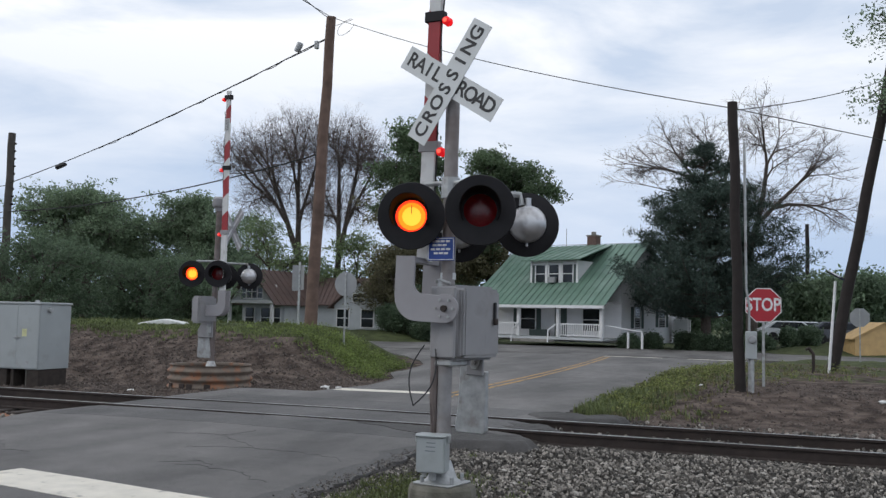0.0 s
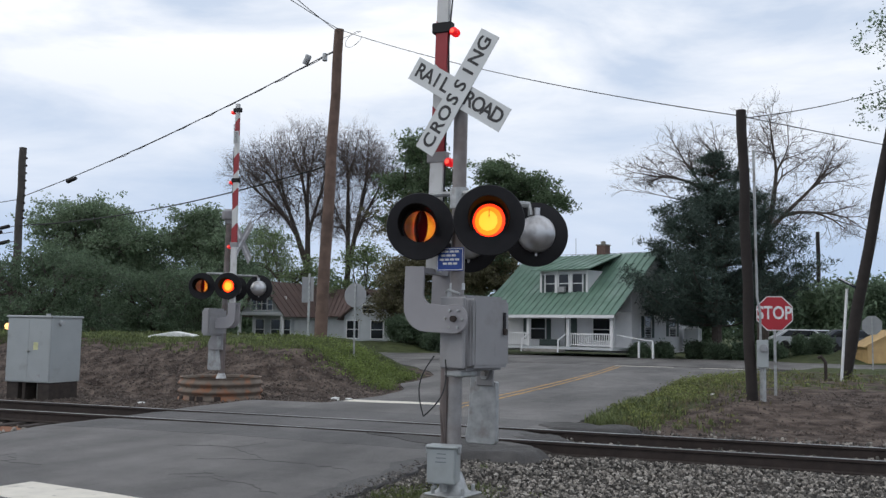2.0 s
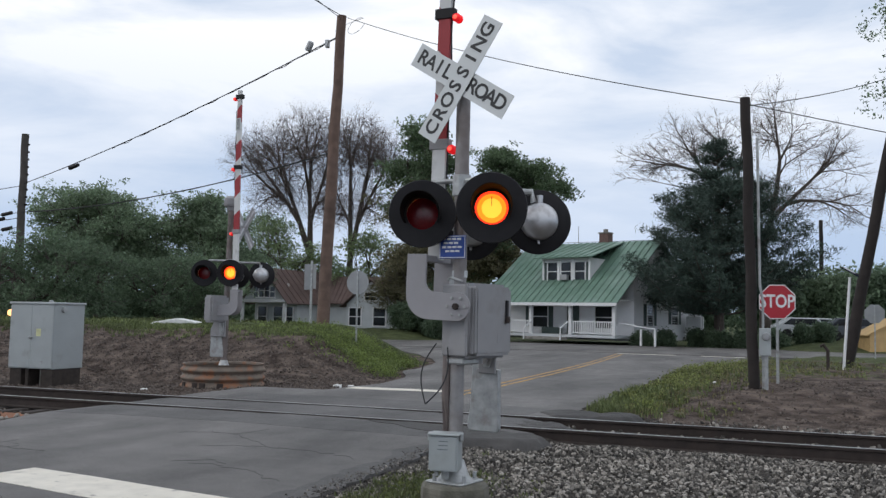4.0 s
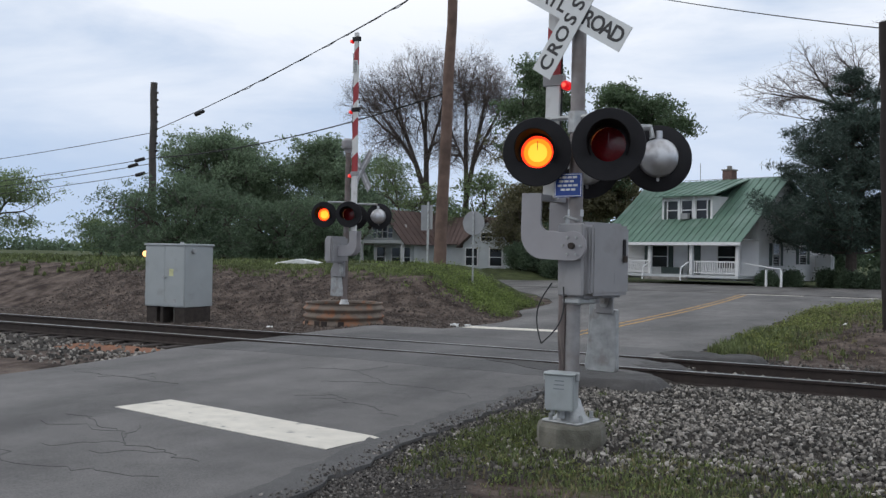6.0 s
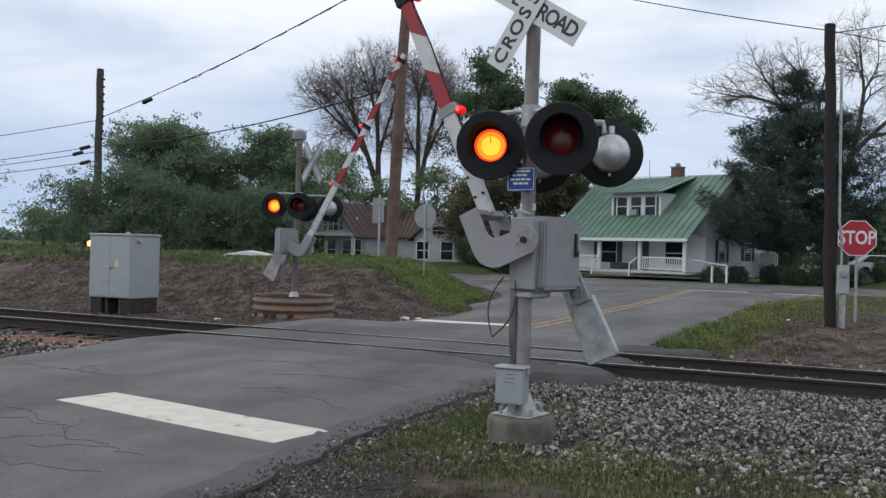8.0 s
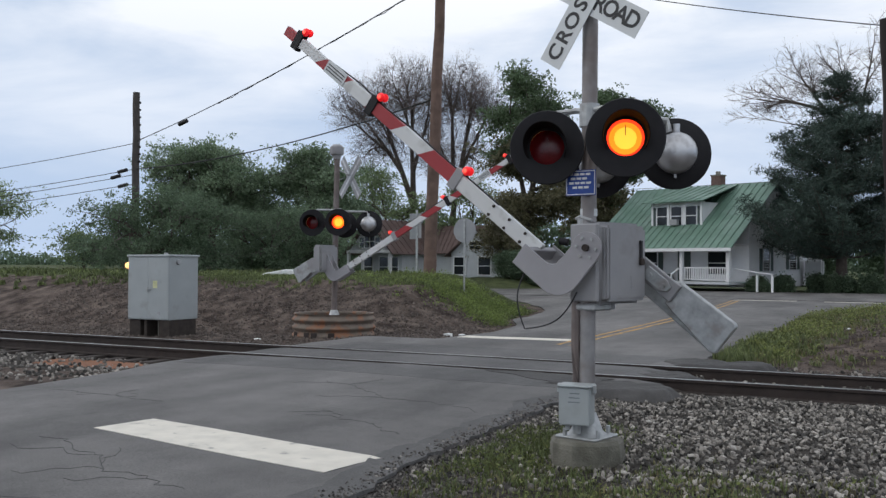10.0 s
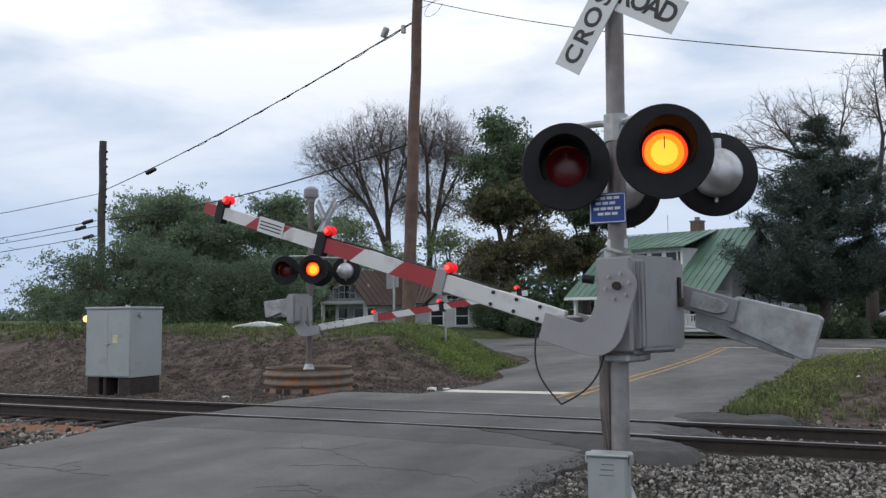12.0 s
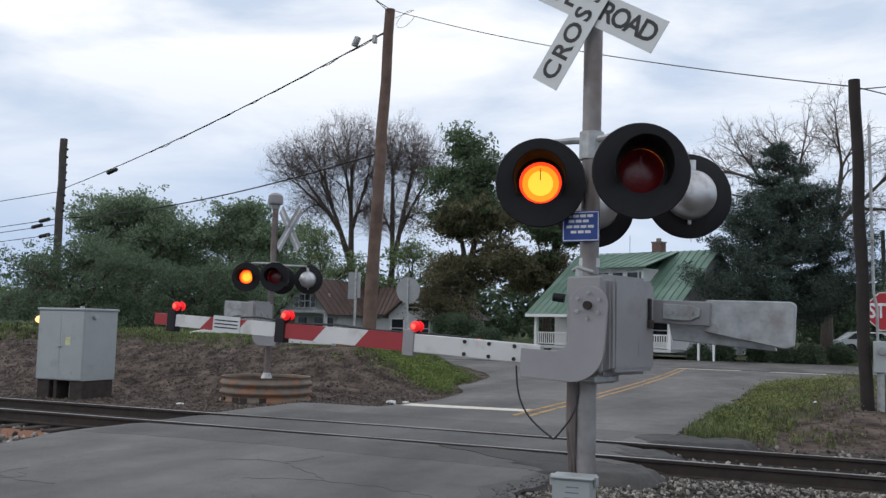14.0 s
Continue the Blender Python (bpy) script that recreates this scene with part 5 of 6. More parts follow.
def grey_house():
    h = empty("house", pose(-31.4, 44.6, 0.1, 0, 0, -6), "old pale grey house with a rusty brown metal roof and porch", "house", "houses")
    # front gable block
    EAVE, TOP = 2.3, 4.62
    part("wall", box(-1.85, 1.85, 0, 7.5, 0, EAVE + 0.2), SIDING_GREY, h)
    part("gable", prism([(-1.85, EAVE + 0.2), (1.85, EAVE + 0.2), (0.0, TOP - 0.1)], 0, 7.5), SIDING_GREY, h)
    clapboards(h, -1.85, 1.85, 0.0, EAVE + 0.1, TOP - 0.2, SIDING_GREY, lambda z: (-1.85 * (TOP - 0.1 - z) / 2.1, 1.85 * (TOP - 0.1 - z) / 2.1))
    clapboards(h, -1.85, 1.85, 0.0, 0.1, EAVE - 0.1, SIDING_GREY)
    for x in (-0.86, -0.29, 0.29, 0.86):
        window(h, x, -0.03, 2.58, 0.44, 0.92)
    part("porch_roof", box(-2.0, 2.0, -1.6, 0, EAVE - 0.12, EAVE + 0.1, 0.02), WHITETRIM, h)
    part("porch_floor", box(-2.0, 2.0, -1.6, 0, -0.3, 0.15), SIDING_GREY, h)
    for x in (-1.85, 1.85):
        post = part("porch_post", box(x - 0.10, x + 0.10, -1.55, -1.35, 0.5, EAVE - 0.12), WHITETRIM, h, "tapered white porch post")
        part("post_base", box(x - 0.2, x + 0.2, -1.65, -1.25, 0.0, 0.5, 0.02), WHITETRIM, post)
    for x in (-1.15, 0.25, 1.15):
        window(h, x, -0.03, 0.5, 0.75, 1.4)
    roof_plane(h, [(-2.25, 7.8, EAVE - 0.2), (-2.25, -1.7, EAVE - 0.2), (0, -1.7, TOP), (0, 7.8, TOP)], BROWNROOF, 12)
    roof_plane(h, [(2.25, -1.7, EAVE - 0.2), (2.25, 7.8, EAVE - 0.2), (0, 7.8, TOP), (0, -1.7, TOP)], BROWNROOF, 14, label="rust-brown standing seam roof")
    part("gable_face", prism([(-1.85, EAVE + 0.1), (1.85, EAVE + 0.1), (0.0, TOP - 0.12)], -1.35, -1.25), SIDING_GREY, h)
    for x in (-0.72, -0.24, 0.24, 0.72):
        window(h, x, -1.37, EAVE + 0.28, 0.40, 0.88 if abs(x) < 0.5 else 0.72, name="gable_window")
    # long wing with its own gable
    part("wing", box(1.85, 9.2, 3.0, 8.0, 0, 2.3), SIDING_GREY, h)
    roof_plane(h, [(1.85, 2.6, 2.2), (6.4, 2.6, 2.2), (6.4, 5.5, 4.3), (0.5, 5.5, 4.3)], BROWNROOF, 14)
    part("wing_gable_wall", box(5.0, 9.2, 1.6, 3.0, 0, 2.2), SIDING_GREY, h)
    part("wing_gable", prism([(4.95, 2.2), (9.25, 2.2), (7.1, 3.85)], 1.6, 8.0), SIDING_GREY, h)
    clapboards(h, 5.0, 9.2, 1.6, 0.1, 2.2, SIDING_GREY)
    clapboards(h, 5.0, 9.2, 1.6, 2.2, 3.7, SIDING_GREY, lambda z: (7.1 - 2.1 * (3.85 - z) / 1.65, 7.1 + 2.1 * (3.85 - z) / 1.65))
    roof_plane(h, [(4.65, 8.2, 1.98), (4.65, 1.2, 1.98), (7.1, 1.2, 3.95), (7.1, 8.2, 3.95)], BROWNROOF, 6)
    roof_plane(h, [(9.55, 1.2, 1.98), (9.55, 8.2, 1.98), (7.1, 8.2, 3.95), (7.1, 1.2, 3.95)], BROWNROOF, 6)
    for x in (5.75, 7.75):
        window(h, x, 1.57, 0.7, 0.95, 1.2)
    window(h, 7.0, 1.57, 2.45, 0.9, 0.55)


def shed():
    s = empty("shed", pose(8.6, 41.0, 0.1, 0, 0, 15), "small shed of fresh yellow timber boards", "shed")
    part("wall", box(-1.5, 1.5, 0, 2, -0.3, 0.9), TIMBER, s)
    part("gable", prism([(-1.5, 0.9), (1.5, 0.9), (0, 1.7)], 0, 2), TIMBER, s)
    roof_plane(s, [(-1.7, 2.1, 0.82), (-1.7, -0.1, 0.82), (0, -0.1, 1.74), (0, 2.1, 1.74)], TIMBER, 0)
    roof_plane(s, [(1.7, -0.1, 0.82), (1.7, 2.1, 0.82), (0, 2.1, 1.74), (0, -0.1, 1.74)], TIMBER, 0)


def car(x, y, yaw, paint, label):
    c = empty("car", pose(x, y, height(x, y), 0, 0, yaw), label, "car", "parked cars")
    side = [(-2.1, 0.35), (2.1, 0.35), (2.15, 0.75), (1.2, 0.9), (0.6, 1.4), (-1.2, 1.42), (-1.9, 0.95), (-2.15, 0.85)]
    part("body", prism(side, -0.85, 0.85, None, None, 0.05), paint, c)
    part("side_window", prism([(0.95, 0.92), (0.5, 1.33), (-1.1, 1.35), (-1.6, 0.95)], -0.86, 0.86), GLASS, c)
    for wx in (-1.35, 1.35):
        for wy in (-0.8, 0.8):
            part("wheel", lathe([(0, -0.1), (0.33, -0.1), (0.33, 0.1), (0, 0.1)], pose(wx, wy, 0.33, 90), None, 18), RUBBER, c)


green_house()
grey_house()
shed()
car(4.3, 54.0, 10, CARPAINT, "white parked car in a yard")
car(7.2, 50.0, 5, CARDARK, "dark parked car in a yard")
car(5.2, 58.0, 30, CARPAINT, "white parked car in a yard")
tank = empty("oil_tank", pose(-2.6, 49.6, 0.25), "pale grey upright fuel tank beside the house", "tank")
part("body", box(-0.55, 0.55, -0.4, 0.4, 0.3, 1.7, 0.15, None, None, 3), WHITETRIM, tank)
for lx in (-0.4, 0.4):
    part("leg", box(lx - 0.05, lx + 0.05, -0.3, 0.3, -0.1, 0.32), GALV, tank)
tarp = tagged(part("tarpaulin", prism([(-0.95, 0.0), (0.95, 0.0), (0.8, 0.16), (0.1, 0.28), (-0.7, 0.14)], -0.5, 0.5, None, pose(-18.0, 15.2, height(-18.0, 15.2) - 0.02, 0, 0, 25), 0.03), LITTER), "crumpled white tarpaulin lying in the grass", "tarpaulin")

# ---- trees ----


def branch_mesh(verts, faces, a, b, r0, r1, sides):
    d = (b - a).normalized()
    q = d.to_track_quat("Z", "Y")
    k0 = len(verts)
    for p, r in ((a, r0), (b, r1)):
        for i in range(sides):
            verts.append(p + q @ Vector((r * math.cos(2 * math.pi * i / sides), r * math.sin(2 * math.pi * i / sides), 0)))
    for i in range(sides):
        j = (i + 1) % sides
        faces.append((k0 + i, k0 + j, k0 + sides + j, k0 + sides + i))


def grow(rng, h, spread, levels, split=3, lift=0.25, first=0.28, wander=0.22, more=0.75):
    """A branching skeleton: segments (a, b, r0, r1, level) and the twig ends."""
    segs, tips = [], []

    def limb(p, d, length, r, level):
        n = 4 if level < 2 else 3
        for i in range(n):
            d = (d + Vector((rng.uniform(-1, 1), rng.uniform(-1, 1), rng.uniform(-0.6, 1) * lift)) * wander).normalized()
            q = p + d * (length / n)
            r2 = r * (0.86 if level < levels else 0.7)
            segs.append((p, q, r, r2, level))
            p, r = q, r2
            if level < levels and (i > 0 or level > 0) and level > 0:
                if rng.random() < more:
                    fork(p, d, length * rng.uniform(0.5, 0.75), r * 0.6, level + 1, 1)
        if level >= levels:
            tips.append(p)
        else:
            fork(p, d, length * rng.uniform(0.62, 0.82), r * 0.8, level + 1, split)

    def fork(p, d, length, r, level, n):
        for k in range(n):
            side = Vector((rng.uniform(-1, 1), rng.uniform(-1, 1), rng.uniform(-0.3, 0.5)))
            side = (side - d * side.dot(d)).normalized()
            limb(p, (d + side * spread * rng.uniform(0.7, 1.3)).normalized(), length, r, level)

    limb(Vector((0, 0, 0)), Vector((0, 0, 1)), h * first, h * 0.022, 0)
    return segs, tips


def mesh_object(name, verts, faces, material, parent, kind=""):
    me = bpy.data.meshes.new(name)
    if isinstance(verts, np.ndarray):
        n = len(faces)
        me.vertices.add(len(verts))
        me.vertices.foreach_set("co", verts.astype(np.float32).ravel())
        me.loops.add(4 * n)
        me.loops.foreach_set("vertex_index", faces.astype(np.int32).ravel())
        me.polygons.add(n)
        me.polygons.foreach_set("loop_start", np.arange(0, 4 * n, 4, dtype=np.int32))
        me.update(calc_edges=True)
    else:
        me.from_pydata([tuple(v) for v in verts], [], faces)
    me.materials.append(material)
    ob = new(name, me)
    ob.parent = parent
    if kind:
        ob["kind"] = kind
    return ob


def leaf_cloud(rng, centres, per, spread, size, flat=1.0, slim=0.45):
    """Many small leaf blades round centres."""
    nrng = np.random.default_rng(rng.randrange(10 ** 6))
    c = np.repeat(np.array([tuple(p) for p in centres]), per, axis=0)
    n = len(c)
    c = c + nrng.normal(0, 1, (n, 3)) * np.array([spread, spread, spread * flat])
    u = nrng.normal(0, 1, (n, 3))
    u /= np.linalg.norm(u, axis=1)[:, None]
    w = np.cross(u, nrng.normal(0, 1, (n, 3)))
    w /= np.linalg.norm(w, axis=1)[:, None]
    s = size * nrng.uniform(0.6, 1.4, (n, 1))
    v = np.empty((n, 4, 3))
    v[:, 0], v[:, 1], v[:, 2], v[:, 3] = c - u * s, c + w * s * slim, c + u * s, c - w * s * slim
    return v.reshape(-1, 3), np.arange(4 * n).reshape(-1, 4)


def lobe_tips(nrng, lobes, n, shell=3.0):
    """Twig ends spread through a crown made of rounded lobes (dx, z, half width, half height), most of them near its skin."""
    size = np.array([rx * rx * rz for _, _, rx, rz in lobes])
    out = []
    for (dx, z, rx, rz), share in zip(lobes, size ** 0.8 / (size ** 0.8).sum()):
        k = max(4, int(n * share))
        d = nrng.normal(0, 1, (k, 3))
        d /= np.linalg.norm(d, axis=1)[:, None]
        d[:, 2] = np.where(d[:, 2] < -0.35, -d[:, 2], d[:, 2])
        d *= (nrng.random(k) ** (1 / shell) * nrng.uniform(0.86, 1.06, k))[:, None]
        out.append(d * np.array([rx, rx * 0.75, rz]) + np.array([dx, nrng.uniform(-0.25, 0.25) * rx, z]))
    tips = np.vstack(out)
    return tips[tips[:, 2] > 0.3]


def reach_tips(tips, start, thin, power=0.45, stride=0.36, bend=0.45):
    """Branches that part again and again until each one ends in a twig end: segments (a, b, r0, r1, count)."""
    segs = []

    def limb(p, d, group):
        while True:
            n = len(group)
            r = thin * n ** power
            if n == 1:
                q = group[0]
                mid = (p + q) / 2 + d * np.linalg.norm(q - p) * 0.12
                segs.append((Vector(p), Vector(mid), r, r * 0.8, 1))
                segs.append((Vector(mid), Vector(q), r * 0.8, r * 0.5, 1))
                return
            v = group.mean(0) - p
            far = np.linalg.norm(v)
            e = v / max(far, 1e-6) + d * bend
            e /= np.linalg.norm(e)
            q = p + e * far * (stride if n > 3 else 0.5)
            w = group - q
            w = w / np.maximum(np.linalg.norm(w, axis=1)[:, None], 1e-6)
            w = w - w.mean(0)
            axis = np.linalg.eigh(w.T @ w)[1][:, -1]
            side = w @ axis > 0
            if side.all() or not side.any():
                side = np.arange(n) < n // 2
            one, two = group[side], group[~side]
            segs.append((Vector(p), Vector(q), r, thin * max(len(one), len(two)) ** power, n))
            limb(q, e, one)
            p, d, group = q, e, two

    limb(np.array(start, float), np.array((0.0, 0.0, 1.0)), tips)
    return segs


def trunk_meshes(parent, segs, start, thin, count, twig_at=12):
    verts, faces, v2, f2 = [], [], [], []
    r = thin * count ** 0.45
    foot = Vector((start[0] * 0.3, 0, -0.2))
    branch_mesh(verts, faces, foot, Vector(start) * 0.25, r * 1.5, r * 1.12, 10)
    branch_mesh(verts, faces, Vector(start) * 0.25, Vector(start), r * 1.12, r, 10)
    for a, b, r0, r1, n in segs:
        if n > twig_at:
            branch_mesh(verts, faces, a, b, r0, r1, 7 if n > 150 else 5)
        else:
            branch_mesh(v2, f2, a, b, r0, r1, 3)
    mesh_object("trunk", verts, faces, BARK, parent)
    mesh_object("branchwork", v2, f2, TWIG, parent, "stuff")


def crowned(x, y, lobes, seed, material, label, clumps=420, per=42, size=0.095, spread=0.32, fork=0.25, low=None, low_z=0.0, name="tree"):
    """A leafy tree: its limbs reach every leaf clump of a lobed crown; low is the leaf of the lower crown."""
    nrng, rng = np.random.default_rng(seed), random.Random(seed)
    t = empty(name, pose(x, y, 0.0), label, name, "trees" if name == "tree" else "bushes")
    knobs = []
    for dx, z, rx, rz in lobes:
        knobs.append((dx, z, rx * 0.66, rz * 0.66))
        for _ in range(7):
            a, up, q = rng.uniform(0, 2 * math.pi), rng.uniform(-0.5, 1.0), rng.uniform(0.30, 0.52)
            flat = math.sqrt(1 - min(1, up * up))
            knobs.append((dx + rx * (1.04 - q) * flat * math.cos(a), z + rz * (1.04 - q) * up, rx * q, rz * q * 0.8))
    tips = lobe_tips(nrng, knobs, clumps)
    tips[:, 1] += nrng.normal(0, 1, len(tips)) * np.mean([l[2] for l in lobes]) * 0.4
    start = (lobes[0][0] * 0.2, 0.0, fork * tips[:, 2].max())
    trunk_meshes(t, reach_tips(tips, start, 0.014), start, 0.014, len(tips))
    k = nrng.uniform(0.5, 1.25, len(tips))
    upper = tips[:, 2] + nrng.normal(0, 0.9, len(tips)) >= low_z if low else np.ones(len(tips), bool)
    for mt, pick in ((material, upper), (low, ~upper)):
        if mt is None or not pick.any():
            continue
        # a few twigs round every end make the clump's outline uneven
        ends = np.repeat(tips[pick], 3, axis=0)
        ends = ends + nrng.normal(0, 1, ends.shape) * np.array([0.36, 0.36, 0.24]) * np.repeat(k[pick], 3)[:, None]
        mesh_object("crown", *leaf_cloud(rng, ends, per // 3, spread * 0.62, size, 0.62), mt, t)
    return t


def bare(x, y, lobes, seed, label, ends=2600, fork=0.12, thin=0.0085, buds=5, bud=None, bud_size=0.035, shell=2.2):
    """A tree almost without leaves: forking limbs, fine twigs and buds out to a lobed outline."""
    nrng, rng = np.random.default_rng(seed), random.Random(seed)
    t = empty("tree", pose(x, y, 0.0), label, "tree", "bare trees")
    tips = lobe_tips(nrng, lobes, ends, shell)
    start = (0.0, 0.0, fork * tips[:, 2].max())
    segs = reach_tips(tips, start, thin, 0.45, 0.34, 0.6)
    extra = []
    for a, b, r0, r1, n in segs:
        if n <= 2:
            out = (b - a).normalized()
            for _ in range(2):
                d = (out + Vector((rng.uniform(-.8, .8), rng.uniform(-.8, .8), rng.uniform(-.3, .8)))).normalized()
                extra.append((b, b + d * rng.uniform(0.3, 0.8), r1 * 0.8, r1 * 0.5, 1))
    trunk_meshes(t, segs + extra, start, thin, len(tips))
    mesh_object("bud_haze", *leaf_cloud(rng, [e[1] for e in extra[::2]], buds, 0.22, bud_size), bud or BUD, t)
    return t


def leafy(x, y, h, seed, material, width=1.0, size=0.16, per=16, label="leafy green bush", spread=0.55, levels=4):
    rng = random.Random(seed)
    z = height(x, y)
    t = empty("bush", pose(x, y, z - 0.1, 0, 0, rng.uniform(0, 360)), label, "bush", "bushes")
    segs, tips = grow(rng, h, 0.75, levels, 2, 0.3, 0.12)
    top = max(p.z for p in tips)
    wide = sorted(math.hypot(p.x, p.y) for p in tips)[int(len(tips) * 0.92)]
    kz, kx = h / top, h * 0.40 * width / wide
    fix = lambda p: Vector((p.x * kx, p.y * kx, p.z * kz))
    verts, faces = [], []
    for a, b, r0, r1, level in segs:
        branch_mesh(verts, faces, fix(a), fix(b), r0, r1, 8 if level < 2 else 4)
    mesh_object("trunk", verts, faces, BARK, t)
    ends = [fix(p) for p in tips]
    mids = [fix(b) for a, b, r0, r1, level in segs if level >= levels - 1 and rng.random() < 0.5]
    low = [Vector((p.x * 1.0, p.y * 1.0, p.z * rng.uniform(0.25, 0.8))) for p in ends]
    pts = ends + mids + low
    mesh_object("crown", *leaf_cloud(rng, pts, per, spread, size), material, t)
    return t


def pine(x, y, h, wide, seed):
    rng = random.Random(seed)
    t = empty("pine_tree", pose(x, y, height(x, y) - 0.1), "big dark green pine with drooping boughs", "tree", "pines")
    verts, faces, centres = [], [], []
    for i in range(12):
        a, b = Vector((0.03 * math.sin(i), 0, h * i / 12)), Vector((0.03 * math.sin(i + 1), 0, h * (i + 1) / 12))
        branch_mesh(verts, faces, a, b, 0.34 * (1 - i / 12.5), 0.34 * (1 - (i + 1) / 12.5), 9)
    z = h * 0.19
    while z < h * 0.985:
        k = (z / h - 0.19) / 0.795
        reach = min(wide, wide * 1.12 * (1 - k) ** 1.05) * (0.86 + 0.14 * math.sin(k * 23 + 1)) + 0.25
        for _ in range(rng.randint(7, 10) if k < 0.75 else 4):
            a = rng.uniform(0, 2 * math.pi)
            r = reach * rng.choice((0.5, 0.75, 0.95, 1.1)) * rng.uniform(0.85, 1.1)
            p, d = Vector((0, 0, z + rng.uniform(-.15, .15))), Vector((math.cos(a), math.sin(a), 0.30 - 0.42 * (1 - k)))
            n = max(3, int(r / 0.5))
            for i in range(n):
                q = p + d * (r / n)
                branch_mesh(verts, faces, p, q, 0.05 * (1 - i / n) + 0.012, 0.05 * (1 - (i + 1) / n) + 0.01, 4)
                if i >= n * 0.2:
                    for _ in range(3):
                        centres.append(q + Vector((rng.uniform(-.55, .55), rng.uniform(-.55, .55), rng.uniform(-.05, .22))))
                p, d = q, (d + Vector((0, 0, 0.09))).normalized()
        z += h * 0.03
    mesh_object("trunk", verts, faces, BARK, t)
    mesh_object("crown", *leaf_cloud(rng, centres, 42, 0.21, 0.15, 0.6, 0.13), NEEDLE, t)


def build_trees():
    # wood on the cabinet's side
    green = "leafy green tree in early summer foliage"
    crowned(-37.1, 33, ((0.0, 7.8, 2.7, 2.2), (-3.0, 7.4, 2.5, 2.2), (2.9, 6.5, 2.0, 1.8), (-0.6, 4.7, 4.4, 2.6)), 101, LEAF, green, 760, 54)
    crowned(-29.6, 34, ((-0.4, 7.3, 1.9, 1.9), (1.3, 6.3, 1.6, 1.6), (-2.0, 6.0, 1.7, 1.6), (-0.1, 4.0, 3.1, 2.1)), 102, LEAF, green, 560, 54)
    crowned(-41.5, 38, ((0.0, 6.8, 2.6, 2.2), (2.8, 5.0, 2.4, 2.4), (-2.4, 4.6, 2.2, 2.2)), 103, LEAF_DARK, green, 560, 45)
    crowned(-34.6, 40, ((0.0, 6.6, 2.8, 2.0), (2.9, 4.6, 2.6, 2.4), (-2.8, 4.6, 2.6, 2.4)), 104, LEAF_DARK, green, 560, 45)
    crowned(-48.5, 33, ((-0.6, 2.8, 1.7, 1.8), (0.5, 1.6, 1.7, 1.2)), 105, LEAF_LIGHT, "young tree with pale fresh leaves", 150, 36)
    crowned(-56.8, 30, ((0.4, 5.1, 4.0, 2.6), (3.5, 5.2, 2.0, 2.0), (2.4, 3.0, 2.4, 1.0)), 106, LEAF_LIGHT, "tree with sparse pale young leaves by the field", 300, 30)
    crowned(-38.3, 55, ((-0.5, 8.6, 2.2, 2.2), (1.0, 5.6, 2.5, 2.9), (-2.4, 5.2, 2.3, 2.4)), 107, LEAF, "slender tree with sparse fresh leaves", 260, 30)
    crowned(-33.5, 50, ((-1.5, 7.0, 2.3, 2.6), (1.4, 5.1, 2.6, 2.1), (-3.6, 6.0, 1.6, 1.9)), 108, LEAF_LIGHT, "tree with sparse pale young leaves", 240, 30)
    crowned(-27.3, 51, ((0.0, 6.3, 2.1, 2.4), (-0.8, 3.7, 2.4, 2.2), (2.2, 5.0, 1.6, 1.8)), 109, LEAF_LIGHT, "tree with sparse pale young leaves", 240, 30)
    thick = "dense dark green thicket"
    crowned(-30.7, 22, ((-2.9, 3.4, 1.7, 1.8), (0.3, 3.7, 2.0, 1.7), (3.0, 3.3, 1.7, 1.6), (0.0, 1.7, 4.0, 1.4)), 201, LEAF_DARK, thick, 620, 48, 0.075, 0.26, 0.1, name="bush")
    crowned(-27.7, 27, ((-1.2, 3.0, 2.1, 1.6), (1.4, 3.0, 1.7, 1.5), (0.0, 1.7, 3.1, 1.1)), 202, LEAF_DARK, thick, 440, 48, 0.075, 0.26, 0.1, name="bush")
    crowned(-27.4, 30.5, ((-1.0, 3.2, 1.6, 1.7), (0.8, 2.7, 1.7, 1.4), (-0.4, 1.5, 2.3, 1.1)), 203, LEAF, thick, 320, 44, 0.075, 0.26, 0.1, name="bush")
    crowned(-38.5, 27, ((0.0, 2.9, 2.0, 1.7), (2.2, 2.4, 2.0, 1.5), (-2.0, 1.8, 2.0, 1.3)), 204, LEAF_DARK, thick, 340, 44, 0.075, 0.26, 0.1, name="bush")
    # behind and beside the houses
    fine = "tall tree, almost bare, with fine twigs and first buds"
    bare(-32.6, 52.5, ((-0.8, 13.8, 4.2, 4.7), (-5.4, 13.6, 3.6, 3.5), (-3.4, 10.4, 3.0, 3.2), (1.0, 10.2, 2.4, 3.4)), 401, fine, 3400, 0.13, 0.0095, 4, BUD, 0.035, 2.0)
    bare(-29.4, 52.0, ((0.2, 13.7, 3.2, 4.5), (2.6, 12.8, 2.8, 3.6), (1.2, 9.4, 2.2, 3.0), (-1.4, 9.0, 1.8, 2.6)), 402, fine, 2300, 0.13, 0.0095, 4, BUD, 0.035, 2.0)
    tall = "tall tree with dark green top and olive lower leaves"
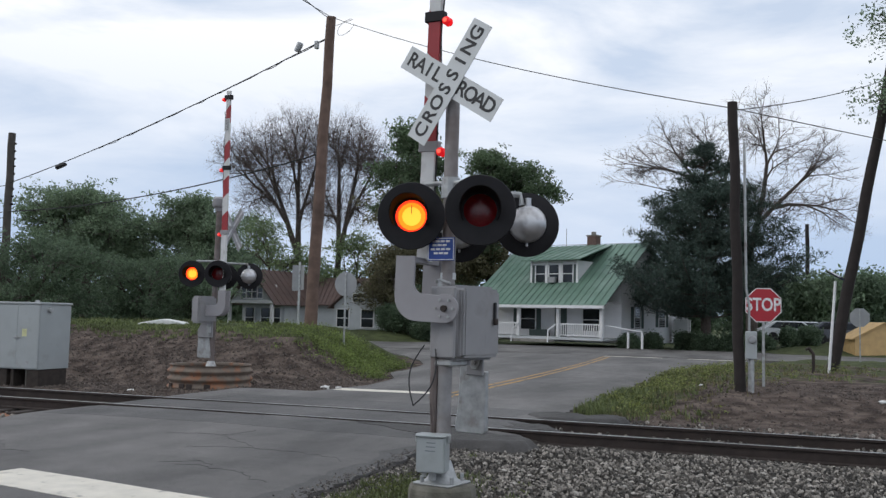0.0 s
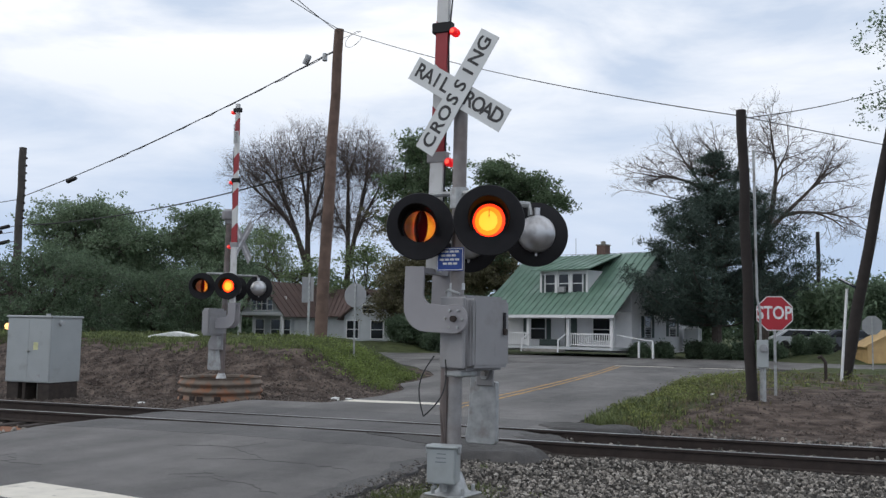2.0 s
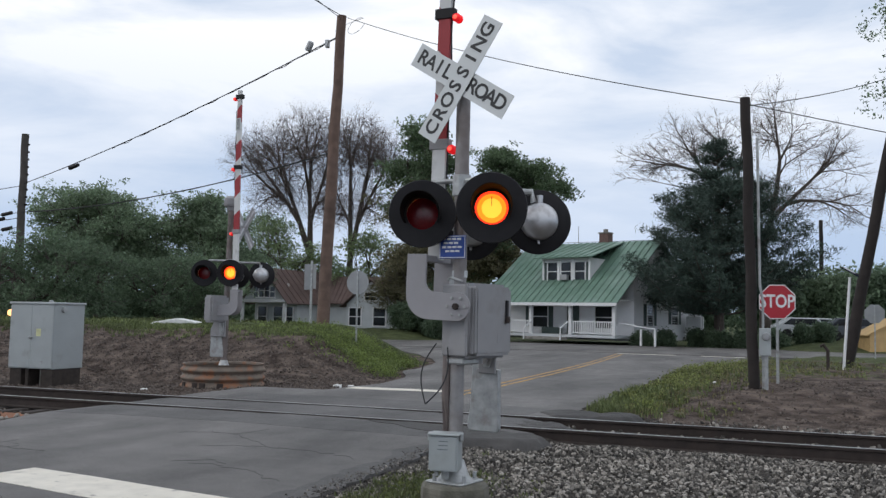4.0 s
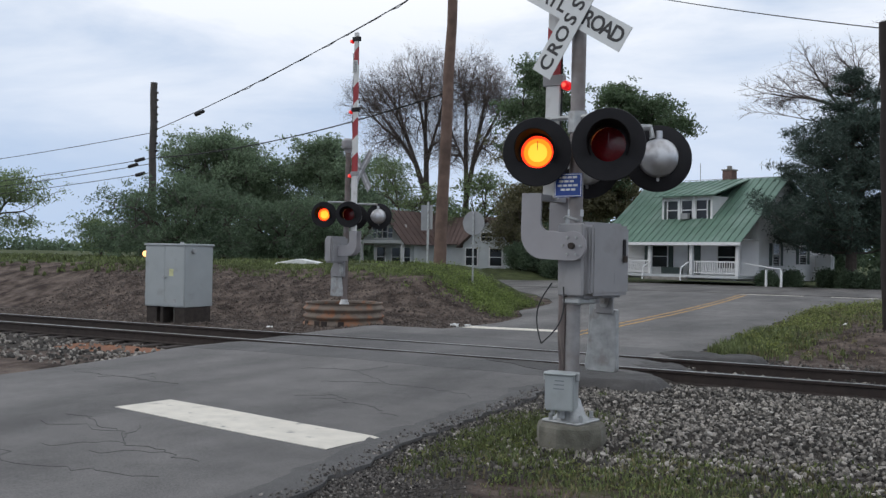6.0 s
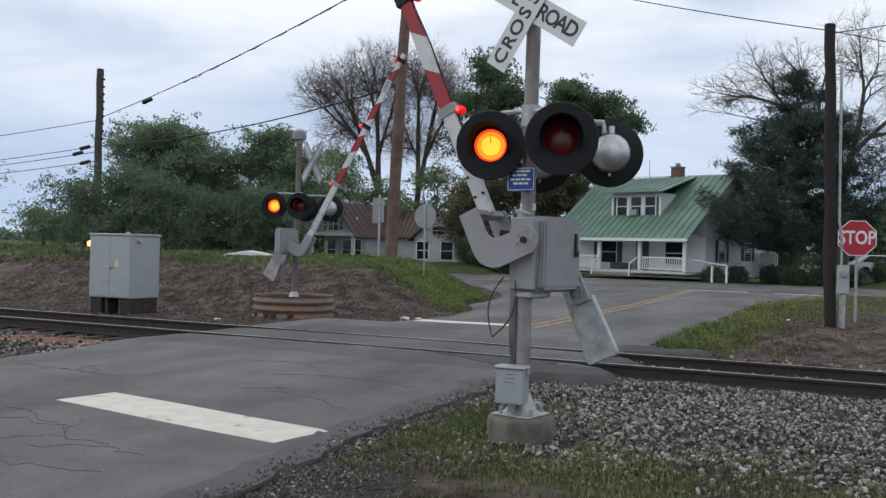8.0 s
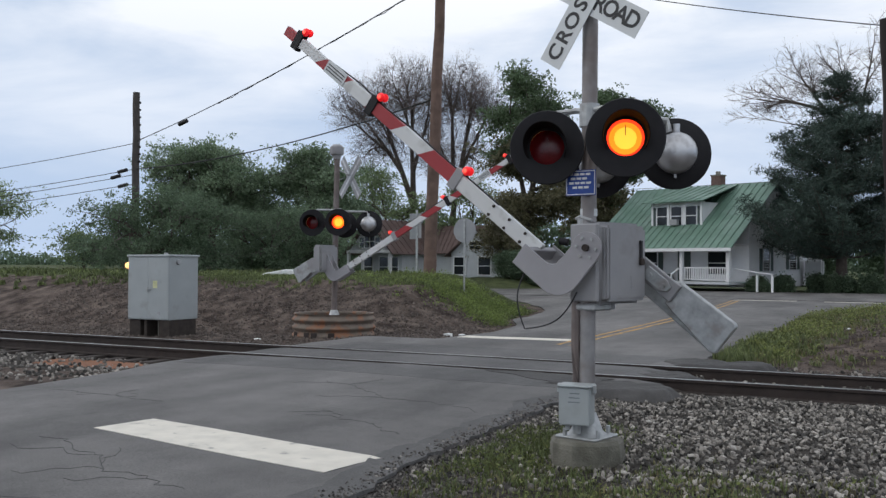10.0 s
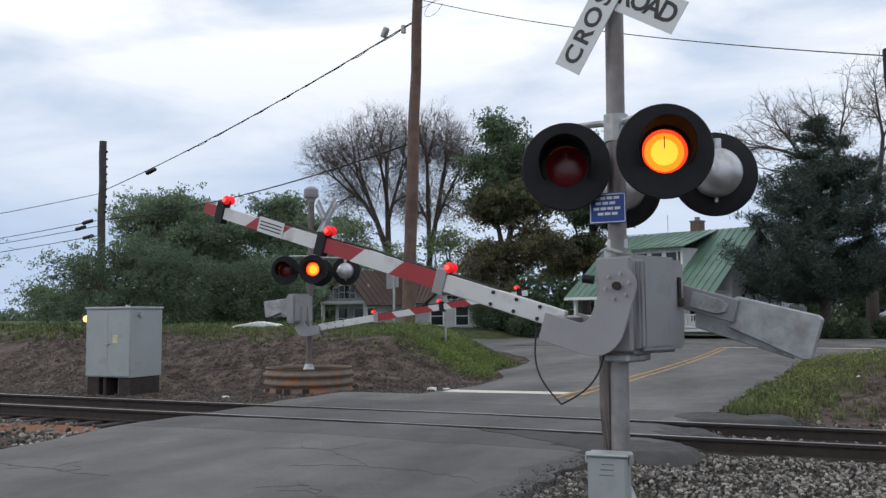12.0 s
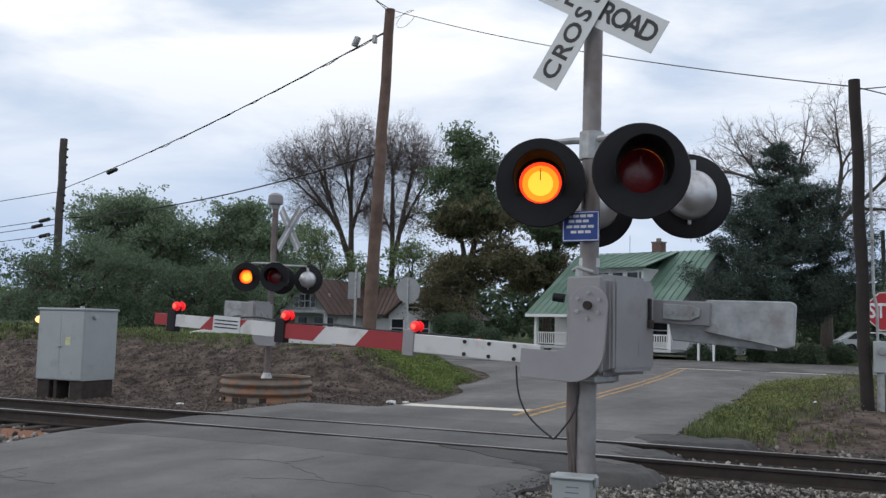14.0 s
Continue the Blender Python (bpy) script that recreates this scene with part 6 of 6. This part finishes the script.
    crowned(-21.1, 47, ((-0.1, 13.6, 1.7, 2.0), (-1.7, 11.6, 1.6, 1.6), (1.3, 12.0, 1.8, 1.9), (-0.3, 8.4, 3.2, 3.2), (2.0, 8.8, 2.3, 2.4), (0.2, 10.4, 2.2, 1.8), (-1.1, 4.6, 2.8, 2.4), (2.2, 5.2, 2.4, 2.8)), 411, LEAF_TALL, tall, 1150, 54, 0.115, 0.36, 0.2, LEAF_OLIVE, 9.6)
    crowned(-17.1, 53, ((0.1, 12.9, 1.8, 2.1), (2.2, 11.8, 2.1, 1.7), (4.1, 10.9, 1.5, 1.2), (0.9, 8.8, 3.3, 2.8), (-0.6, 5.2, 2.4, 2.6)), 412, LEAF_TALL, tall, 1050, 54, 0.115, 0.36, 0.22, LEAF_OLIVE, 7.0)
    crowned(-21.9, 45.0, ((0.0, 4.3, 1.5, 2.0), (-0.9, 2.5, 1.5, 1.5), (1.0, 2.6, 1.6, 1.6)), 413, LEAF_OLIVE, "small tree with dull olive leaves", 200, 34)
    bare(1.7, 56, ((0.2, 14.4, 3.2, 4.7), (-4.7, 13.8, 3.8, 3.6), (-8.0, 12.6, 3.3, 2.6), (4.2, 12.6, 3.1, 3.4), (5.6, 8.6, 2.2, 3.2), (0.0, 9.5, 5.6, 3.3)), 421, "spreading old tree with a bare crown", 1500, 0.2, 0.014, 2, BUD_PALE, 0.03, 1.6)
    pine(-0.75, 43.9, 12.6, 6.9, 431)
    for i, (x, y, h, m) in enumerate(((2.0, 64.0, 5.5, LEAF_DARK), (6.0, 66.0, 5.0, LEAF), (10.5, 74.0, 5.5, LEAF_DARK), (14.0, 86.0, 6.0, LEAF_LIGHT), (-3.5, 62.0, 5.0, LEAF_DARK))):
        leafy(x, y, h, 500 + i, m, 1.4, 0.18, 18, "dense green bush at the back of a yard")
    for i, (x, y, h) in enumerate(((-20.9, 43.6, 1.7), (-19.8, 43.8, 1.5), (-18.2, 43.4, 1.3), (-5.1, 42.4, 0.8), (-3.9, 43.6, 0.9), (-2.2, 44.6, 1.0), (-0.8, 43.2, 0.9), (0.8, 43.4, 1.0), (2.4, 43.8, 1.1), (3.8, 45.0, 1.0), (5.0, 46.0, 0.9))):
        leafy(x, y, h, 600 + i, LEAF_DARK, 1.7, 0.07, 26, "low dark green shrub", 0.16)
    # overhanging boughs of a tree beyond the leaning pole
    crowned(8.8, 17.5, ((-1.3, 10.8, 2.3, 1.5), (-1.4, 8.4, 2.0, 0.9), (1.2, 12.6, 3.0, 2.4), (1.8, 8.6, 2.4, 2.0)), 701, LEAF, "tree with fresh green leaves beside the leaning pole", 420, 39, 0.06, 0.22, 0.3)
    # far wood along the horizon
    rng = random.Random(9)
    pts = []
    for i in range(4500):
        a = rng.uniform(-620, 160)
        pts.append(Vector((a, 270 + rng.uniform(-8, 8) + 0.12 * a, rng.uniform(0, 7.5) * (0.7 + 0.3 * math.sin(a * 0.07)))))
    hedge = []
    for i in range(2600):
        a = rng.uniform(-76, -17)
        top = 4.6 + 1.2 * math.sin(a * 0.45) + 0.9 * math.sin(a * 1.3)
        hedge.append(Vector((a, 66 + rng.gauss(0, 1.0), rng.uniform(0.2, 1.0) * top)))
    tagged(mesh_object("hedgerow", *leaf_cloud(rng, hedge, 12, 0.5, 0.26), LEAF_DARK, None, "stuff"), "overgrown green hedgerow behind the trees", "hedge", kind="stuff")
    ob = mesh_object("far_wood", *leaf_cloud(rng, pts, 8, 1.2, 0.8), LEAF_DARK, None, "stuff")
    tagged(ob, "dark wood along the far edge of the fields", "wood", kind="stuff")


build_trees()

# ---- ballast, clods, grass ----


def scatter_stones(name, n, where, size, material, label, category, seed):
    rng = random.Random(seed)
    ico = bmesh.new()
    bmesh.ops.create_icosphere(ico, subdivisions=1, radius=1)
    bv, bf = [v.co.copy() for v in ico.verts], [[v.index for v in f.verts] for f in ico.faces]
    ico.free()
    verts, faces = [], []
    made = 0
    while made < n:
        p = where(rng)
        if p is None:
            continue
        x, y = p
        s = size * rng.uniform(0.55, 1.5)
        m = Matrix.Translation((x, y, (road_top(x, y) if y < -0.3 and road_edges(y)[0] < x < road_edges(y)[1] else height(x, y)) + s * 0.25)) @ Euler((rng.uniform(0, 6), rng.uniform(0, 6), rng.uniform(0, 6))).to_matrix().to_4x4() @ Matrix.Diagonal((s * rng.uniform(.8, 1.2), s * rng.uniform(.6, 1), s * rng.uniform(.45, .8), 1))
        k = len(verts)
        verts += [m @ (v * rng.uniform(0.62, 1.22)) for v in bv]
        faces += [[k + i for i in f] for f in bf]
        made += 1
    tagged(mesh_object(name, verts, faces, material, None), label, category, kind="stuff")


def near_bed(rng):
    x, y = rng.uniform(-1.2, 6.5), rng.uniform(-6.4, -0.2)
    if x < road_edges(y)[1] + 0.08 or rng.random() < smooth01((-4.4 - y) / 2.0):
        return None
    return x, y


def far_bed(rng):
    x, y = rng.uniform(-24, -7.7), rng.uniform(-3.6, -0.1)
    return None if x > road_edges(y)[0] - 0.05 or rng.random() < smooth01((x + 11) / 2.2) * smooth01((y + 1.4) / .3) else (x, y)


def shoulder(rng):
    y = rng.uniform(-10, -1.5)
    x = road_edges(y)[1] + abs(rng.gauss(0, 0.40)) - 0.2 * rng.random() ** 3
    return x, y


def bank(rng):
    x, y = rng.uniform(-22, -6.5), rng.uniform(3.2, 9.5)
    return None if x > road_edges(y)[0] - 0.2 else (x, y)


def verge(rng):
    x, y = rng.uniform(-0.6, 9), rng.uniform(2.4, 11)
    return None if x < road_edges(y)[1] + 0.1 else (x, y)


scatter_stones("ballast", 21000, near_bed, 0.023, STONE, "loose grey and white ballast stones", "ballast", 1)


def single_stones():
    """The largest stones beside the signal, each by itself."""
    rng = random.Random(12)
    bed = bpy.data.objects["ballast"]
    kinds = []
    for k in range(8):
        bm = bmesh.new()
        bmesh.ops.create_icosphere(bm, subdivisions=1, radius=1)
        for v in bm.verts:
            v.co = Vector((v.co.x * 1.15, v.co.y * 0.75, v.co.z * 0.5)) * rng.uniform(0.62, 1.25)
        me = bpy.data.meshes.new("stone")
        bm.to_mesh(me)
        bm.free()
        me.materials.append(STONE_ONE)
        kinds.append(me)
    made = 0
    while made < 290:
        x, y = rng.uniform(-0.6, 3.2), rng.uniform(-5.6, -1.5)
        if x < road_edges(y)[1] + 0.2 or (abs(x) < 0.4 and abs(y + 4.86) < 0.4):
            continue
        s = rng.uniform(0.020, 0.040)
        ob = new("stone", kinds[made % 8])
        ob.parent = bed
        ob.matrix_basis = pose(x, y, height(x, y) + s * 0.35, rng.uniform(-30, 30), rng.uniform(-30, 30), rng.uniform(0, 360)) @ Matrix.Diagonal((s, s, s, 1))
        made += 1


single_stones()
scatter_stones("ballast", 2600, far_bed, 0.036, STONE, "loose grey and white ballast stones", "ballast", 2)
scatter_stones("ballast", 1500, lambda r: (r.uniform(-0.5, 8), r.uniform(0.15, 2.9)), 0.034, STONE, "loose ballast stones between the rails", "ballast", 6)
scatter_stones("gravel", 15000, shoulder, 0.012, STONE_DARK, "dark chippings spilling over the edge of the asphalt", "gravel", 13)
scatter_stones("gravel", 1500, shoulder, 0.014, STONE, "small loose gravel along the asphalt", "gravel", 3)
scatter_stones("clods", 8500, bank, 0.034, CLOD, "brown clods and pebbles on the bank", "earth", 4)
scatter_stones("clods", 3000, verge, 0.028, CLOD, "brown clods and pebbles on the verge", "earth", 5)


def grass(name, n, where, tall, seed, label, material=GRASS, wide=0.006):
    rng = random.Random(seed)
    verts, faces = [], []
    made = 0
    while made < n:
        p = where(rng)
        if p is None:
            continue
        tufts = rng.randint(5, 12)
        for _ in range(tufts):
            x, y = p[0] + rng.gauss(0, 0.05), p[1] + rng.gauss(0, 0.05)
            z, h, a = height(x, y) - 0.01, tall * rng.uniform(0.35, 1.3), rng.uniform(0, 6.28)
            w, l = wide * rng.uniform(0.7, 1.6), h * rng.uniform(0.1, 0.7)
            dx, dy = math.cos(a), math.sin(a)
            k = len(verts)
            verts += [(x - dy * w, y + dx * w, z), (x + dy * w, y - dx * w, z), (x + dx * l * .35 + dy * w * .8, y + dy * l * .35 - dx * w * .8, z + h * .6), (x + dx * l * .35 - dy * w * .8, y + dy * l * .35 + dx * w * .8, z + h * .6), (x + dx * l, y + dy * l, z + h)]
            faces += [(k, k + 1, k + 2, k + 3), (k + 3, k + 2, k + 4)]
        made += 1
    tagged(mesh_object(name, verts, faces, material, None), label, "grass", kind="stuff")


def front_strip(rng):
    x, y = rng.uniform(-1.0, 4.0), rng.gauss(-5.75, 0.55)
    return None if x < road_edges(y)[1] + 0.2 or rng.random() > 0.75 + lump(x, y, 1.3, 4) or abs(x) < .3 and abs(y + 4.86) < .3 else (x, y)


def by_signal(rng):
    x, y = rng.gauss(-0.55, 0.35), rng.gauss(-4.6, 0.6)
    return None if x < road_edges(y)[1] + 0.15 or abs(x) < .32 and abs(y + 4.86) < .3 else (x, y)


def bank_top(rng):
    x, y = rng.uniform(-24, -6.5), rng.uniform(9.3, 17)
    left = road_edges(y)[0]
    return None if x > left - 0.3 or rng.random() < smooth01((10.4 - y) / 1.0) * 0.8 else (x, y)


def verge_top(rng):
    y = rng.uniform(3.6, 22)
    x = road_edges(y)[1] + 0.15 + abs(rng.gauss(0, 0.85)) + (rng.random() < 0.25) * smooth01((y - 8) / 6) * rng.uniform(0, 5)
    return x, y


def far_grass(rng):
    x, y = rng.uniform(-60, -18), rng.uniform(9, 26)
    return x, y


grass("grass", 750, front_strip, 0.06, 1, "short grass and weeds in the gravel")
grass("grass", 500, front_strip, 0.05, 8, "dry yellowish weeds in the gravel", DRYGRASS)
grass("grass", 260, by_signal, 0.075, 2, "weeds round the signal's foundation")
grass("grass", 4600, bank_top, 0.10, 3, "fresh green grass on top of the bank", GRASS, 0.012)
grass("grass", 950, verge_top, 0.11, 4, "green grass and weeds along the verge", GRASS, 0.010)
grass("grass", 260, lambda r: (road_edges(5)[1] + 0.2 + abs(r.gauss(0, 0.5)), r.uniform(3.2, 8.5)), 0.20, 24, "tufts of taller green grass at the verge's edge", GRASS, 0.010)
grass("grass", 1300, verge_top, 0.10, 14, "dry yellowish grass along the verge", DRYGRASS, 0.009)
grass("grass", 2500, far_grass, 0.17, 5, "tall grass of the field behind the bank", GRASS, 0.03)
rng = random.Random(21)
spots = []
while len(spots) < 420:
    p = by_signal(rng) if rng.random() < 0.5 else front_strip(rng)
    if p:
        spots.append(Vector((p[0], p[1], height(*p) + rng.uniform(0.0, 0.035))))
tagged(mesh_object("weeds", *leaf_cloud(rng, spots, 14, 0.045, 0.016, 0.3), WEED, None), "low yellow-green weeds among the gravel", "weeds", kind="stuff")
rng, spots = random.Random(34), []
while len(spots) < 520:
    p = verge_top(rng)
    if lump(p[0], p[1], 0.9, 17) > rng.uniform(-0.25, 0.2):
        spots.append(Vector((p[0], p[1], height(*p) + rng.uniform(0.02, 0.16))))
tagged(mesh_object("weeds", *leaf_cloud(rng, spots, 16, 0.09, 0.032, 0.6), WEED, None), "clumps of low green weeds on the dirt verge", "weeds", kind="stuff")
rng, spots = random.Random(33), []
while len(spots) < 700:
    y = rng.uniform(8.6, 15)
    x = road_edges(y)[0] - 0.35 - abs(rng.gauss(0, 1.5))
    if rng.random() < smooth01((y - 8.2) / 2.5):
        spots.append(Vector((x, y, height(x, y) + rng.uniform(0.02, 0.22))))
tagged(mesh_object("weeds", *leaf_cloud(rng, spots, 16, 0.10, 0.035, 0.6), WEED_FRESH, None), "fresh yellow-green weeds on the end of the bank", "weeds", kind="stuff")
rng = random.Random(77)
for lx, ly, ls in ((-6.9, 6.4, 0.16), (-6.6, 6.5, 0.12), (-6.75, 6.2, 0.1), (-10.9, 4.6, 0.12), (-12.2, 3.9, 0.1), (4.8, 6.6, 0.14), (5.2, 6.9, 0.12), (1.3, 9.2, 0.09), (0.35, 10.0, 0.1)):
    ls *= 0.6
    b = bmesh.new()
    bmesh.ops.create_icosphere(b, subdivisions=2, radius=ls)
    for v in b.verts:
        v.co = Vector((v.co.x * 1.4, v.co.y, v.co.z * 0.4)) * rng.uniform(0.75, 1.2)
    tagged(part("litter", b, LITTER, at=pose(lx, ly, height(lx, ly) + ls * 0.25, 0, 0, rng.uniform(0, 180))), "crumpled white litter lying on the ground", "litter", "litter")

# ---- what moves ----
NEAR_GATE = [(0, 91.5), (2.6, 91.5), (4.8, 91.5), (6.2, 90.8), (6.5, 87.0), (7, 80.0), (7.5, 73.0), (8, 65.0), (8.5, 58.4), (9.3, 47.5), (10.2, 35.5), (11, 24.8), (11.5, 20.1), (12, 16.5), (12.5, 12.4), (13, 9.2), (13.5, 6.0), (14, 3.0)]
FAR_GATE = [(0, 90.5), (2.6, 90.5), (4.8, 90.5), (6.1, 89.8), (6.5, 84.3), (7, 76.7), (7.5, 68.2), (8, 60.1), (8.5, 52.6), (9.3, 40.2), (10.2, 27.0), (11, 17.1), (11.5, 12.6), (12, 7.9), (12.5, 5.0), (13, 2.1), (13.5, 0.0), (14, -0.5)]
# times at which the flash passes from one lamp of a pair to the other; the first change is from L to R
FLASH = [0.36, 1.17, 1.95, 2.72, 3.50, 4.28, 5.12, 5.93, 6.68, 7.43, 8.25, 9.06, 9.87, 10.68, 11.50, 12.27, 13.02, 13.80]


def cable_rows(rows):
    """Two stiff strands from the arm's root to the mast, which meet at a joint below."""
    x0, y0, z0 = 0.064, -0.06, 1.795
    mast = Vector((-0.05, z0 - 0.36))
    first, second = [], []
    for t, angle in rows:
        a = radians(angle)
        u, w = 0.50, -0.44
        root = Vector((x0 - (u * math.cos(a) - w * math.sin(a)), z0 + u * math.sin(a) + w * math.cos(a)))
        slid = smooth01((angle - 25) / 35)
        root = root.lerp(Vector((x0 - 0.22, z0 - 0.33)), slid)
        gap = mast - root
        d = min(gap.length, CABLE[0] + CABLE[1] - 0.01)
        along = (CABLE[0] ** 2 - CABLE[1] ** 2 + d * d) / (2 * d)
        down = math.sqrt(max(0.0, CABLE[0] ** 2 - along ** 2))
        e = gap.normalized()
        side = Vector((e.y, -e.x))
        if side.y > 0 or (abs(side.y) < 0.35 and side.x > 0):
            side = -side
        joint = root + e * along + side * down
        for rows_out, p, q in ((first, root, joint), (second, joint, mast)):
            v = q - p
            rows_out.append((t, pose(p.x, y0 - 0.05, p.y, 0, -math.degrees(math.atan2(v.y, v.x)), 0)))
    return first, second


def motions():
    for strand, rows in zip(CABLES, cable_rows(NEAR_GATE)):
        walk(strand, rows)
    for (arm, at, phi), rows in zip(MOVING, (NEAR_GATE, FAR_GATE)):
        walk(arm, [(t, pose(*at, 0, -angle, phi)) for t, angle in rows])
    for lens, side in BLINKS:
        lit = side == "L"
        rows, turn = [(0.0, 0 if lit else 180)], 0 if lit else 180
        for t in FLASH:
            if lit:
                rows += [(t - 0.06, turn), (t - 0.01, turn + 60), (t + 0.04, turn + 120), (t + 0.10, turn + 180)]
            else:
                rows += [(t - 0.10, turn), (t - 0.04, turn + 60), (t + 0.01, turn + 120), (t + 0.07, turn + 180)]
            turn, lit = turn + 180, not lit
        rows.append((14.0, turn))
        walk(lens, [(t, pose(0, 0.055, 0, 0, 0, a)) for t, a in rows])


motions()
